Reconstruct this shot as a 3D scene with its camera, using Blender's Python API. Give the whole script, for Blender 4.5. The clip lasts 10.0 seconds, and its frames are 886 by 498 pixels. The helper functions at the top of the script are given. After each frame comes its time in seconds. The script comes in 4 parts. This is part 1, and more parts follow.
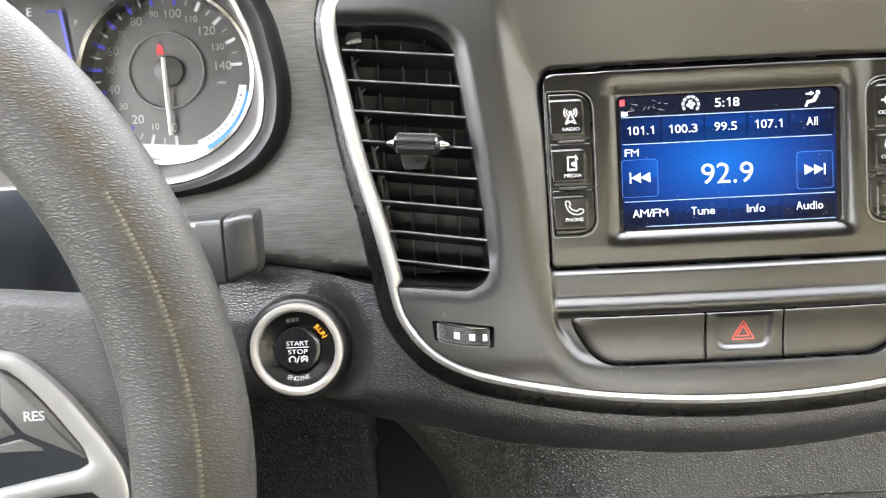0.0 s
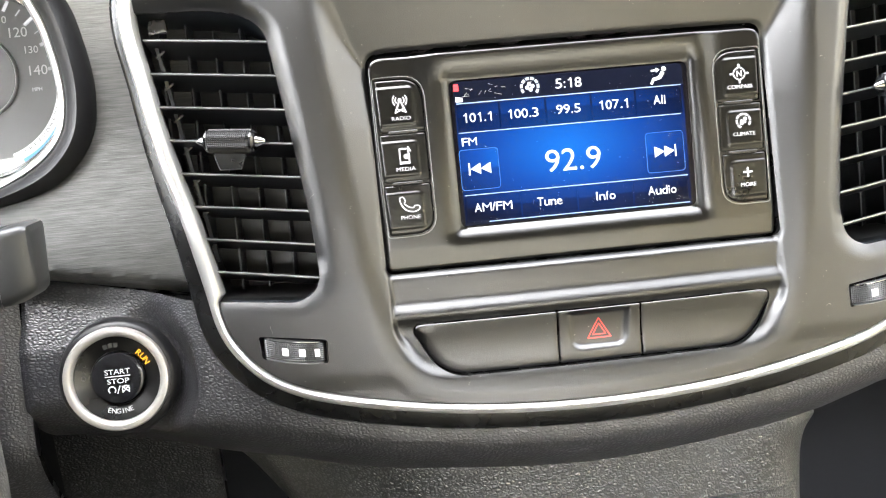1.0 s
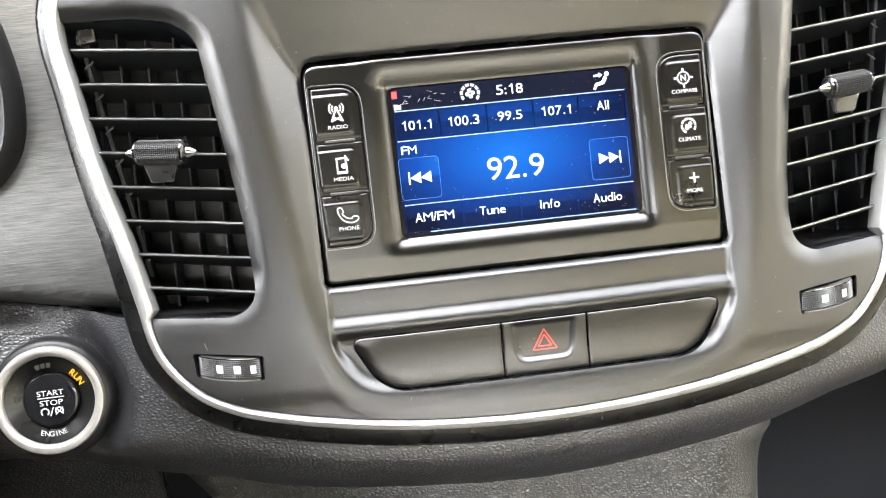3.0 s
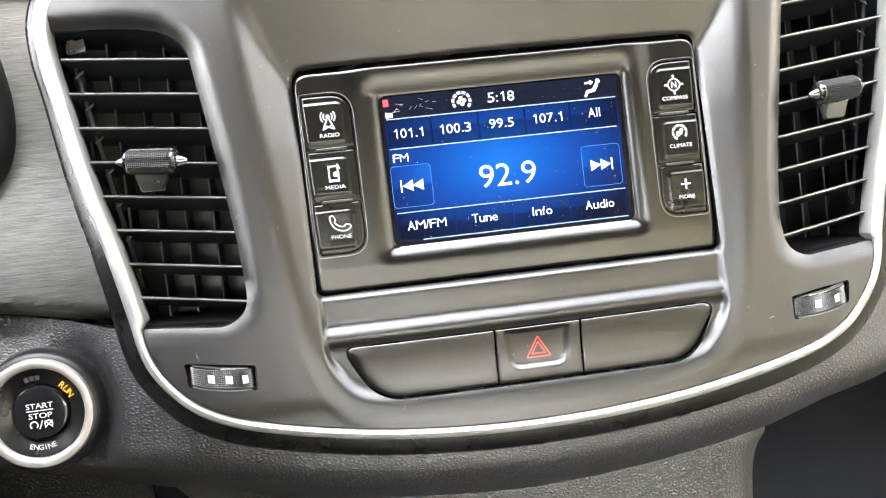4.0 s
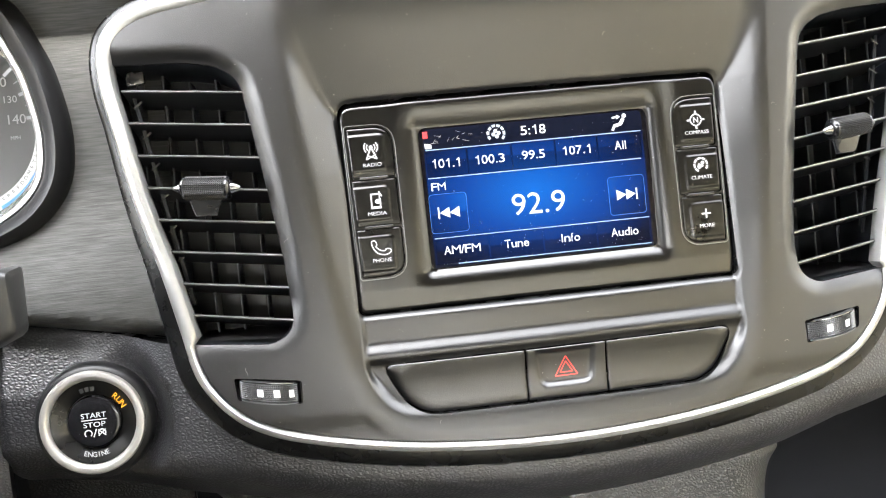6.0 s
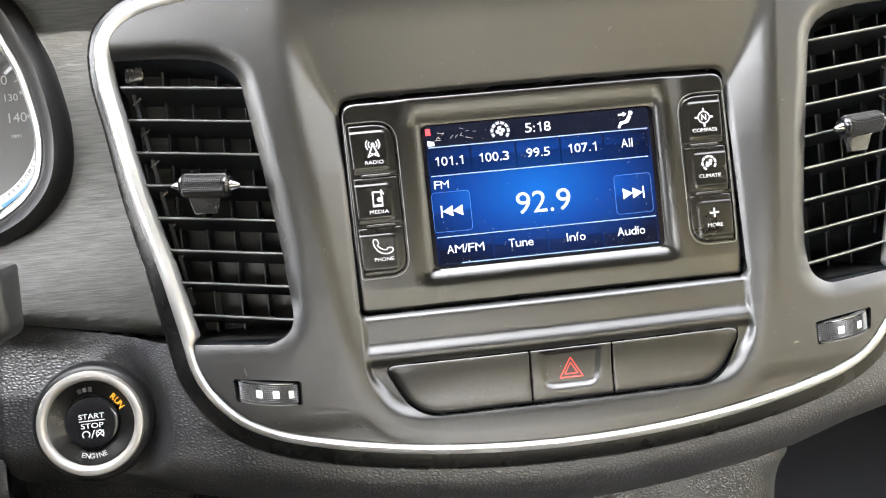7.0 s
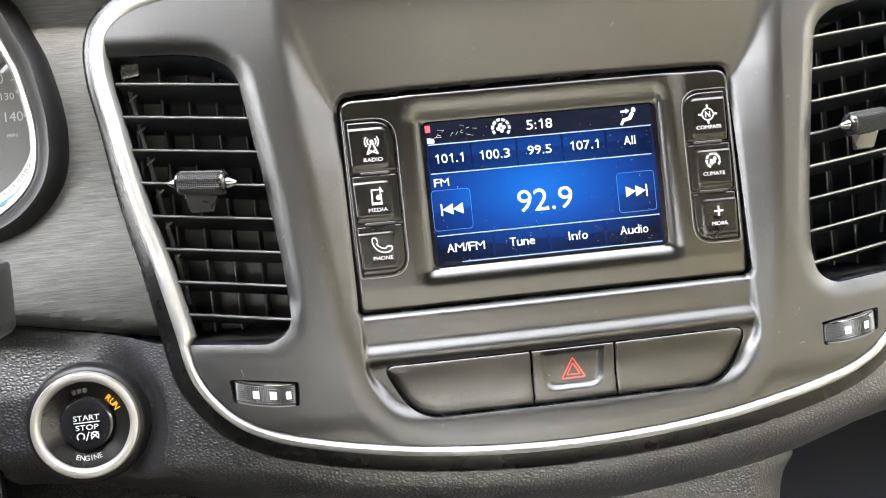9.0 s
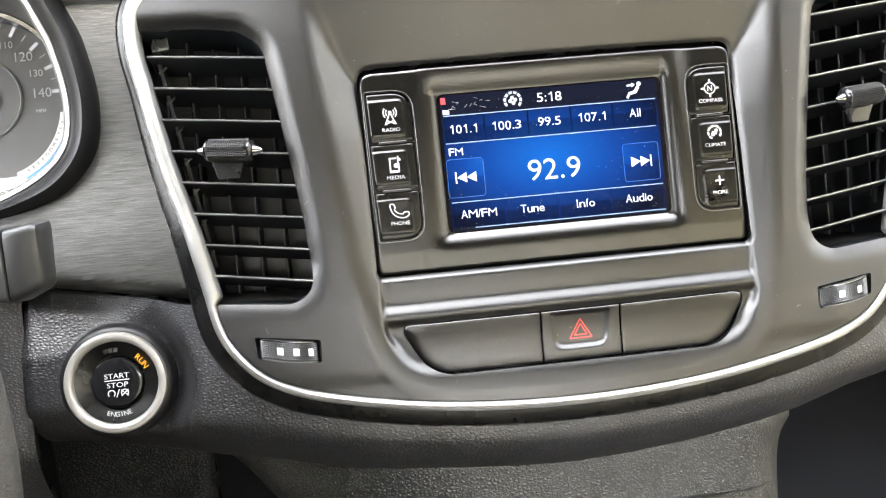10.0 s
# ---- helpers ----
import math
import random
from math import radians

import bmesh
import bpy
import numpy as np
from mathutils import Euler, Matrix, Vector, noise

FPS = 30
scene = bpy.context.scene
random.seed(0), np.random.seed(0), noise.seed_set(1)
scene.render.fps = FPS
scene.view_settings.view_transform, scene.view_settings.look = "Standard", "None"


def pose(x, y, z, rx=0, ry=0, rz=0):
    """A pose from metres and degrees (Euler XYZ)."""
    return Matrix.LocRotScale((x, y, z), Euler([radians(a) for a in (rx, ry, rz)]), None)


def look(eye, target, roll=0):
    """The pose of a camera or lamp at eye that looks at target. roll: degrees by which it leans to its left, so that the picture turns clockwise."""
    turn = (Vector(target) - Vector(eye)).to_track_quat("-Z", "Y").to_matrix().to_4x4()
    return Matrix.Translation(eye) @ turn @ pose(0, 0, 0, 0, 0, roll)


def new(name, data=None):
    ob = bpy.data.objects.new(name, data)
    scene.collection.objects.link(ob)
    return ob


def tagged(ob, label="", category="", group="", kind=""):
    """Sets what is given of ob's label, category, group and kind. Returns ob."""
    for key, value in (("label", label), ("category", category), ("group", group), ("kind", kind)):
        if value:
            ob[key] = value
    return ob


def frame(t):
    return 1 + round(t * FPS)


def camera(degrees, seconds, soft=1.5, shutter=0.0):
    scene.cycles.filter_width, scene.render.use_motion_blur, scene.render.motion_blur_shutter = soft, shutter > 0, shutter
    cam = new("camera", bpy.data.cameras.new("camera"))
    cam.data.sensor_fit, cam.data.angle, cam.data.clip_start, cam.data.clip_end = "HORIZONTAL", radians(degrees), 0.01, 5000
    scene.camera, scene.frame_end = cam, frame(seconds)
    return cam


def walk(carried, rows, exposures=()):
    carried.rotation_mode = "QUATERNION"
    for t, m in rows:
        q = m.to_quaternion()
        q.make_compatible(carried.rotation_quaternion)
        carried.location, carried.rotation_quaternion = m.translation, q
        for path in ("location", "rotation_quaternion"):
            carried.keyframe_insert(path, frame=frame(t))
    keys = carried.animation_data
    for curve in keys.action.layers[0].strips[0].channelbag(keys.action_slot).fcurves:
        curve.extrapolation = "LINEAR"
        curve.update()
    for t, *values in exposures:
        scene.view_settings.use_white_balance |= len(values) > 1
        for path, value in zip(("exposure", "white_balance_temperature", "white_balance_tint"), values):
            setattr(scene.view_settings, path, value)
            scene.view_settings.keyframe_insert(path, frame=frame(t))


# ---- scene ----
import collections

EXPOSURE = 5.5
GLOW = 2.0**-EXPOSURE
cam = camera(51.44, 10.0, soft=1.1, shutter=0.15)
ROWS = [
    (0, -0.14184, -0.43912, 1.09069, 61.856, 2.652, -0.954),
    (0.2, -0.12658, -0.42915, 1.07694, 62.248, 3.049, -2.019),
    (0.5, -0.11017, -0.42016, 1.07115, 62.030, 2.874, -4.215),
    (1, -0.09625, -0.40715, 1.06221, 62.701, 3.135, -6.330),
    (1.5, -0.08460, -0.40717, 1.06166, 62.615, 3.158, -6.972),
    (2, -0.08098, -0.40802, 1.05924, 63.013, 3.367, -7.109),
    (2.5, -0.08273, -0.40444, 1.05656, 63.457, 3.368, -7.399),
    (3, -0.07608, -0.40094, 1.05314, 63.761, 3.439, -7.556),
    (3.2, -0.07197, -0.39924, 1.04694, 64.352, 3.485, -7.800),
    (4.3, -0.08210, -0.40487, 1.04977, 64.925, 3.423, -8.683),
    (4.5, -0.08499, -0.40803, 1.06076, 64.235, 3.087, -9.102),
    (5, -0.08676, -0.41990, 1.07182, 64.570, 3.078, -8.594),
    (5.5, -0.09287, -0.42381, 1.07399, 64.871, 3.058, -8.354),
    (5.7, -0.09527, -0.42198, 1.07047, 65.059, 3.042, -8.138),
    (6.8, -0.09104, -0.41554, 1.06498, 65.437, 3.047, -7.469),
    (7, -0.09139, -0.41403, 1.06216, 65.568, 3.106, -7.348),
    (7.5, -0.09156, -0.41204, 1.06156, 65.612, 3.081, -7.352),
    (8, -0.09023, -0.41035, 1.06000, 65.675, 3.075, -7.375),
    (8.5, -0.09053, -0.40979, 1.05681, 65.909, 3.136, -7.243),
    (9, -0.09009, -0.40954, 1.05632, 65.951, 3.167, -7.222),
    (9.5, -0.08981, -0.40971, 1.05536, 65.974, 3.202, -7.172),
    (10, -0.09946, -0.43433, 1.05299, 65.635, 3.025, -7.041),
]
walk(cam, [(t, pose(*p)) for t, *p in ROWS], [(0.0, EXPOSURE + 0.1), (0.5, EXPOSURE + 0.22), (1.0, EXPOSURE + 0.32), (4.6, EXPOSURE + 0.32), (5.4, EXPOSURE + 0.12), (7.0, EXPOSURE + 0.02), (9.4, EXPOSURE + 0.1), (10.0, EXPOSURE)])
# ---- light ----
world = bpy.data.worlds.new("overcast_sky")
scene.world = world
world.use_nodes = True
wn = world.node_tree
sky = wn.nodes.new("ShaderNodeTexSky")
sky.sky_type, sky.sun_disc = "NISHITA", False
sky.sun_elevation, sky.sun_rotation = radians(50), radians(200)
sky.air_density, sky.dust_density = 1.0, 4.0
grey = wn.nodes.new("ShaderNodeHueSaturation")
grey.inputs["Saturation"].default_value = 0.16
wn.links.new(sky.outputs[0], grey.inputs["Color"])
wn.links.new(grey.outputs[0], wn.nodes["Background"].inputs[0])
wn.nodes["Background"].inputs[1].default_value = 0.15
sun = new("sun", bpy.data.lights.new("sun", "SUN"))
sun.data.energy, sun.data.angle, sun.data.color = 1.4, radians(25), (1.0, 0.93, 0.8)
sun.matrix_world = look((-0.44, -1.21, 2.48), (0, 0, 0.95))

# ---- frame of the leaning centre stack: u right, v up the panel, w out of it, in millimetres ----
LEAN = radians(24)
STACK = Matrix(((1, 0, 0, 0), (0, math.sin(LEAN), -math.cos(LEAN), 0), (0, math.cos(LEAN), math.sin(LEAN), 0.95), (0, 0, 0, 1)))


# ---- materials ----
def material(name):
    m = bpy.data.materials.new(name)
    m.use_nodes = True
    return m, m.node_tree, m.node_tree.nodes["Principled BSDF"]


def surface(name, colour, rough=0.5, metal=0.0, spec=0.5, vary=0.15, scale=60.0, grain=0.0, grain_scale=2500.0, cells=0.0, cell_scale=700.0,
            stretch=(1, 1, 1), rough_vary=0.06, dust=0.0, tight=False):
    """Plastic, leather or metal: broad tone variation, fine grain bump, cell bump for leather, a little dust."""
    m, nt, b = material(name)
    L = nt.links
    tc = nt.nodes.new("ShaderNodeTexCoord")
    mp = nt.nodes.new("ShaderNodeMapping")
    mp.inputs["Scale"].default_value = stretch
    L.new(tc.outputs["Object"], mp.inputs[0])
    n = nt.nodes.new("ShaderNodeTexNoise")
    n.inputs["Scale"].default_value, n.inputs["Detail"].default_value = scale, 5
    L.new(mp.outputs[0], n.inputs[0])
    ramp = nt.nodes.new("ShaderNodeMix")
    ramp.data_type = "RGBA"
    ramp.inputs[6].default_value = (*[c * (1 - vary) for c in colour], 1)
    ramp.inputs[7].default_value = (*[min(1, c * (1 + vary)) for c in colour], 1)
    L.new(n.outputs[0], ramp.inputs[0])
    out = ramp.outputs[2]
    if dust:
        d = nt.nodes.new("ShaderNodeTexNoise")
        d.inputs["Scale"].default_value, d.inputs["Detail"].default_value = 900, 2
        L.new(tc.outputs["Object"], d.inputs[0])
        mr = nt.nodes.new("ShaderNodeMapRange")
        mr.inputs[1].default_value, mr.inputs[2].default_value = 0.76, 0.8
        mr.inputs[4].default_value = dust
        L.new(d.outputs[0], mr.inputs[0])
        mx = nt.nodes.new("ShaderNodeMix")
        mx.data_type = "RGBA"
        mx.inputs[7].default_value = (0.45, 0.44, 0.42, 1)
        L.new(mr.outputs[0], mx.inputs[0])
        L.new(out, mx.inputs[6])
        out = mx.outputs[2]
    L.new(out, b.inputs["Base Color"])
    rr = nt.nodes.new("ShaderNodeMapRange")
    rr.inputs[3].default_value, rr.inputs[4].default_value = rough - rough_vary, rough + rough_vary
    L.new(n.outputs[0], rr.inputs[0])
    L.new(rr.outputs[0], b.inputs["Roughness"])
    b.inputs["Metallic"].default_value = metal
    b.inputs["Specular IOR Level"].default_value = spec
    last = None
    if grain:
        g = nt.nodes.new("ShaderNodeTexNoise")
        g.inputs["Scale"].default_value, g.inputs["Detail"].default_value = grain_scale, 2
        L.new(mp.outputs[0], g.inputs[0])
        bp = nt.nodes.new("ShaderNodeBump")
        bp.inputs["Strength"].default_value, bp.inputs["Distance"].default_value = grain, 0.0002
        L.new(g.outputs[0], bp.inputs["Height"])
        last = bp
    if cells:
        w = nt.nodes.new("ShaderNodeTexNoise")
        w.inputs["Scale"].default_value = cell_scale * 0.8
        L.new(mp.outputs[0], w.inputs[0])
        wm = nt.nodes.new("ShaderNodeMixRGB")
        wm.inputs[0].default_value = 0.5 / cell_scale
        L.new(mp.outputs[0], wm.inputs[1])
        L.new(w.outputs[1], wm.inputs[2])
        v = nt.nodes.new("ShaderNodeTexVoronoi")
        v.feature = "DISTANCE_TO_EDGE"
        v.inputs["Scale"].default_value = cell_scale
        L.new(wm.outputs[0], v.inputs["Vector"])
        cut = nt.nodes.new("ShaderNodeMapRange")
        cut.interpolation_type = "SMOOTHSTEP"
        cut.inputs[1].default_value, cut.inputs[2].default_value = 0.0, 0.42
        L.new(v.outputs["Distance"], cut.inputs[0])
        fold = nt.nodes.new("ShaderNodeTexNoise")
        fold.inputs["Scale"].default_value, fold.inputs["Detail"].default_value = cell_scale * 1.6, 3
        L.new(mp.outputs[0], fold.inputs[0])
        pile = nt.nodes.new("ShaderNodeMath")
        pile.operation = "MULTIPLY_ADD"
        pile.inputs[1].default_value = 0.35
        L.new(fold.outputs[0], pile.inputs[0])
        L.new(cut.outputs[0], pile.inputs[2])
        bp = nt.nodes.new("ShaderNodeBump")
        bp.inputs["Strength"].default_value, bp.inputs["Distance"].default_value = cells, 0.00027
        L.new(pile.outputs[0], bp.inputs["Height"])
        if cells > 0.5:  # gloss sits on the tops of the grain, the creases are dull
            worn = nt.nodes.new("ShaderNodeMapRange")
            worn.inputs[3].default_value, worn.inputs[4].default_value = 0.62 * spec, spec
            L.new(cut.outputs[0], worn.inputs[0])
            L.new(worn.outputs[0], b.inputs["Specular IOR Level"])
        if last:
            L.new(last.outputs[0], bp.inputs["Normal"])
        last = bp
    if last:
        L.new(last.outputs[0], b.inputs["Normal"])
    if tight:  # moulded plastic whose sheen falls off faster than the usual lobe
        b.inputs["Specular IOR Level"].default_value = 0.0
        sheen, amount, mix = (nt.nodes.new("ShaderNode" + k) for k in ("BsdfGlossy", "Fresnel", "MixShader"))
        sheen.distribution = "BECKMANN"
        root = math.sqrt(0.08 * spec)
        amount.inputs["IOR"].default_value = (1 + root) / (1 - root)
        L.new(rr.outputs[0], sheen.inputs["Roughness"])
        if last:
            L.new(last.outputs[0], sheen.inputs["Normal"])
        L.new(amount.outputs[0], mix.inputs[0])
        L.new(b.outputs[0], mix.inputs[1])
        L.new(sheen.outputs[0], mix.inputs[2])
        L.new(mix.outputs[0], nt.nodes["Material Output"].inputs["Surface"])
    return m


def glowing(name, colour, strength):
    m, nt, b = material(name)
    b.inputs["Base Color"].default_value = (*[c * 0.3 for c in colour], 1)
    b.inputs["Emission Color"].default_value = (*colour, 1)
    b.inputs["Emission Strength"].default_value = strength
    b.inputs["Roughness"].default_value = 0.4
    return m


SATIN = surface("satin_black_plastic", (0.0016, 0.0015, 0.0014), 0.395, spec=1.0, vary=0.15, scale=25, grain=0.35, grain_scale=3000, rough_vary=0.03, dust=0.5, tight=True)
# the fascia's satin again with weaker sheen, to keep the bezel's reflections dark
BEZELBLACK = surface("bezel_satin_dimmed", (0.002, 0.0019, 0.0017), 0.29, spec=0.85, vary=0.15, scale=30, grain=0.1, grain_scale=3000, rough_vary=0.03, dust=0.5, tight=True)
DARK = surface("dark_plastic", (0.011, 0.011, 0.011), 0.36, vary=0.2, grain=0.1)
VENTBLACK = surface("vent_black_plastic", (0.0105, 0.012, 0.015), 0.36, spec=0.35, vary=0.2, grain=0.08)
SLAT = surface("slat_plastic", (0.0135, 0.0145, 0.0165), 0.3, spec=0.45, vary=0.1, rough_vary=0.03)
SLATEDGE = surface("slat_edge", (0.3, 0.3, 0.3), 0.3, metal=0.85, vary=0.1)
VANEGLINT = surface("vane_glint", (0.085, 0.088, 0.095), 0.4, metal=0.5, vary=0.1)
VANE = surface("vane_plastic", (0.0115, 0.013, 0.016), 0.4, spec=0.3, vary=0.1)
BARREL = surface("slider_plastic", (0.004, 0.004, 0.004), 0.3, spec=0.32, vary=0.1)
DISH = surface("dish_black", (0.0045, 0.0045, 0.0045), 0.28, spec=0.4, vary=0.1)
TABGREY = surface("clear_grey_tab", (0.03, 0.03, 0.032), 0.12, spec=1.0, vary=0.3, scale=200)
STEEL = surface("polished_cap", (0.32, 0.32, 0.32), 0.22, metal=1.0, vary=0.05)
CHROME = surface("satin_chrome", (0.38, 0.38, 0.37), 0.34, metal=0.75, vary=0.05, scale=40, grain=0.05, grain_scale=6000)
LEATHER = surface("grained_black_vinyl", (0.0115, 0.0115, 0.0132), 0.4, spec=0.95, vary=0.25, scale=40, grain=0.05, grain_scale=2600, cells=0.7, cell_scale=640, stretch=(0.66, 1, 1))
CONSOLE = surface("grained_console_plastic", (0.01, 0.011, 0.0115), 0.36, spec=1.0, vary=0.2, scale=30, grain=0.05, cells=0.9, cell_scale=640, stretch=(0.72, 1, 1))
STREAK = surface("brushed_dark_trim", (0.072, 0.073, 0.071), 0.34, metal=0.6, vary=0.7, scale=1000, stretch=(0.075, 1, 1), grain=0.6, grain_scale=1900, rough_vary=0.08)
WHEELSKIN = surface("worn_steering_leather", (0.034, 0.0333, 0.032), 0.52, spec=0.5, vary=0.3, scale=35, grain=0.1, cells=0.55, cell_scale=620, stretch=(0.5, 1.3, 1))
RIMSKIN = WHEELSKIN.copy()
RIMSKIN.name = "rubbed_rim_leather"
nt = RIMSKIN.node_tree
tc, shade = nt.nodes.new("ShaderNodeTexCoord"), nt.nodes["Principled BSDF"].inputs["Base Color"]
skin = shade.links[0].from_socket
mp = nt.nodes.new("ShaderNodeMapping")
mp.inputs["Location"].default_value, mp.inputs["Scale"].default_value = (0, -0.19, 0), (1, 1, 0)
nt.links.new(tc.outputs["Object"], mp.inputs[0])
ln = nt.nodes.new("ShaderNodeVectorMath")
ln.operation = "LENGTH"
nt.links.new(mp.outputs[0], ln.inputs[0])
band = nt.nodes.new("ShaderNodeMapRange")  # how far from the stitching, which runs 0.2135 m from the hub
band.inputs[1].default_value, band.inputs[2].default_value, band.inputs[3].default_value, band.inputs[4].default_value = 0.2045, 0.2225, -1, 1
nt.links.new(ln.outputs["Value"], band.inputs[0])
near = nt.nodes.new("ShaderNodeMath")
near.operation = "ABSOLUTE"
nt.links.new(band.outputs[0], near.inputs[0])
patch = nt.nodes.new("ShaderNodeTexNoise")
patch.inputs["Scale"].default_value, patch.inputs["Detail"].default_value = 130, 4
nt.links.new(tc.outputs["Object"], patch.inputs[0])
rub = nt.nodes.new("ShaderNodeMath")
rub.operation, rub.use_clamp = "SUBTRACT", True
nt.links.new(patch.outputs[0], rub.inputs[0])
gone = nt.nodes.new("ShaderNodeMath")
gone.operation, gone.inputs[1].default_value = "MULTIPLY", 0.55
nt.links.new(near.outputs[0], gone.inputs[0])
nt.links.new(gone.outputs[0], rub.inputs[1])
amount = nt.nodes.new("ShaderNodeMath")
amount.operation, amount.use_clamp, amount.inputs[1].default_value = "MULTIPLY", True, 1.7
nt.links.new(rub.outputs[0], amount.inputs[0])
mx = nt.nodes.new("ShaderNodeMix")
mx.data_type = "RGBA"
mx.inputs[7].default_value = (0.032, 0.026, 0.016, 1)
nt.links.new(amount.outputs[0], mx.inputs[0])
nt.links.new(skin, mx.inputs[6])
nt.links.new(mx.outputs[2], shade)
HOODSKIN = surface("hood_black_vinyl", (0.008, 0.008, 0.0085), 0.4, spec=0.3, vary=0.2, grain=0.1)
GLOSS = surface("gloss_black", (0.008, 0.008, 0.009), 0.12, vary=0.1, rough_vary=0.03, dust=0.25)
RINGMETAL = surface("satin_nickel", (0.36, 0.35, 0.33), 0.4, metal=0.6, vary=0.06)
FABRIC = surface("cabin_lining", (0.065, 0.063, 0.058), 0.9, vary=0.08, scale=12, grain=0.3, grain_scale=900)
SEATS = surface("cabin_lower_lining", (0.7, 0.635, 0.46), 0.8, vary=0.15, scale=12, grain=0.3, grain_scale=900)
BLOCKDARK = surface("dark_block", (0.009, 0.009, 0.009), 0.95, spec=0.05, vary=0.15, scale=40, grain=0.4, grain_scale=700)
CARPET = surface("cabin_carpet", (0.03, 0.029, 0.028), 0.95, vary=0.2, scale=60, grain=0.4, grain_scale=700)
PALEEDGE = surface("pale_edge_plastic", (0.125, 0.126, 0.124), 0.35, metal=0.4, vary=0.15)
WHITE = surface("white_print", (0.75, 0.75, 0.74), 0.5, vary=0.05)

FLANGE = surface("flange_plastic", (0.0032, 0.0032, 0.0032), 0.27, spec=0.3, vary=0.2, grain=0.05)
SPEEDKEY = surface("speed_key_plastic", (0.065, 0.065, 0.063), 0.45, vary=0.12, grain=0.1)
STALKGREY = surface("stalk_plastic", (0.0115, 0.0117, 0.0117), 0.42, vary=0.15, grain=0.15)
DIMPLED = surface("dimpled_wheel", (0.02, 0.02, 0.02), 0.25, spec=0.6, vary=0.2, scale=300)


# ---- mesh helpers ----
def thing(name, at, label, category, group="", kind=""):
    ob = new(name)
    ob.empty_display_size = 0.01
    ob.matrix_world = STACK @ Matrix.Translation(Vector(at) * 0.001)
    ob["at"] = at
    return tagged(ob, label, category, group, kind)


def to_mesh(name, bm, mat, at, faceted=False):
    bmesh.ops.recalc_face_normals(bm, faces=bm.faces[:])
    for v in bm.verts:
        v.co = (v.co - Vector(at)) * 0.001
    me = bpy.data.meshes.new(name)
    bm.to_mesh(me)
    bm.free()
    me.materials.append(mat)
    if any(p.material_index for p in me.polygons):
        me.materials.append(FLANGE)
    me.polygons.foreach_set("use_smooth", [not faceted] * len(me.polygons))
    me.set_sharp_from_angle(angle=radians(38))
    return me


def origin(ob):
    while ob.parent:
        ob = ob.parent
    return ob["at"] if "at" in ob else (0, 0, 0)


def part(name, bm, mat, parent, label="", faceted=False):
    ob = new(name, to_mesh(name, bm, mat, origin(parent), faceted))
    ob.parent = parent
    if label:
        ob["label"] = label
    return ob


def solo(name, bm, mat, label, category, kind=""):
    ob = new(name, to_mesh(name, bm, mat, (0, 0, 0)))
    ob.matrix_world = STACK
    return tagged(ob, label, category, kind=kind)


def spline(pts, n=8, closed=True):
    pts = [np.array(p, float) for p in pts]
    out, k = [], len(pts)
    for i in range(k if closed else k - 1):
        p = [pts[(i + j) % k] if closed else pts[min(max(i + j, 0), k - 1)] for j in (-1, 0, 1, 2)]
        for a in np.arange(n) / n:
            out.append(0.5 * (2 * p[1] + (p[2] - p[0]) * a + (2 * p[0] - 5 * p[1] + 4 * p[2] - p[3]) * a**2 + (3 * p[1] - p[0] - 3 * p[2] + p[3]) * a**3))
    if not closed:
        out.append(pts[-1])
    return np.array(out)


def rounded(corners, radius, n=6):
    """A polygon with rounded corners; radius: one for all, or one a corner."""
    out, k = [], len(corners)
    radii = radius if isinstance(radius, (list, tuple)) else [radius] * k
    for i in range(k):
        a, b, c = (np.array(corners[(i + j) % k], float) for j in (-1, 0, 1))
        d, e = (a - b) / np.linalg.norm(a - b), (c - b) / np.linalg.norm(c - b)
        r = radii[i]
        if r <= 0:
            out.append(b)
            continue
        for s in np.arange(n + 1) / n:
            out.append((1 - s) ** 2 * (b + d * r) + 2 * s * (1 - s) * b + s**2 * (b + e * r))
    return np.array(out)


def area(poly):
    x, y = np.array(poly)[:, 0], np.array(poly)[:, 1]
    return 0.5 * np.sum(x * np.roll(y, -1) - y * np.roll(x, -1))


def inset(poly, d):
    """The polygon moved inwards by d (one value or one a point)."""
    p = np.array(poly, float)
    t = np.roll(p, -1, 0) - np.roll(p, 1, 0)
    t /= np.linalg.norm(t, axis=1)[:, None] + 1e-9
    nrm = np.stack([-t[:, 1], t[:, 0]], 1) * (1 if area(p) > 0 else -1)
    return p + nrm * np.reshape(d, (-1, 1))


def sdf(poly):
    """Signed distance to a polygon, positive inside."""
    a = np.array(poly, float)
    b = np.roll(a, -1, 0)

    def at(U, V):
        P = np.stack([np.ravel(U), np.ravel(V)], 1)
        best, odd = np.full(len(P), 1e9), np.zeros(len(P), bool)
        for p, q in zip(a, b):
            e = q - p
            h = np.clip(((P - p) @ e) / (e @ e + 1e-12), 0, 1)
            best = np.minimum(best, np.hypot(*(P - p - h[:, None] * e).T))
            cross = (p[1] > P[:, 1]) != (q[1] > P[:, 1])
            odd ^= cross & (P[:, 0] < e[0] * (P[:, 1] - p[1]) / (e[1] if abs(e[1]) > 1e-9 else 1e-9) + p[0])
        return np.where(odd, best, -best).reshape(np.shape(U))

    return at


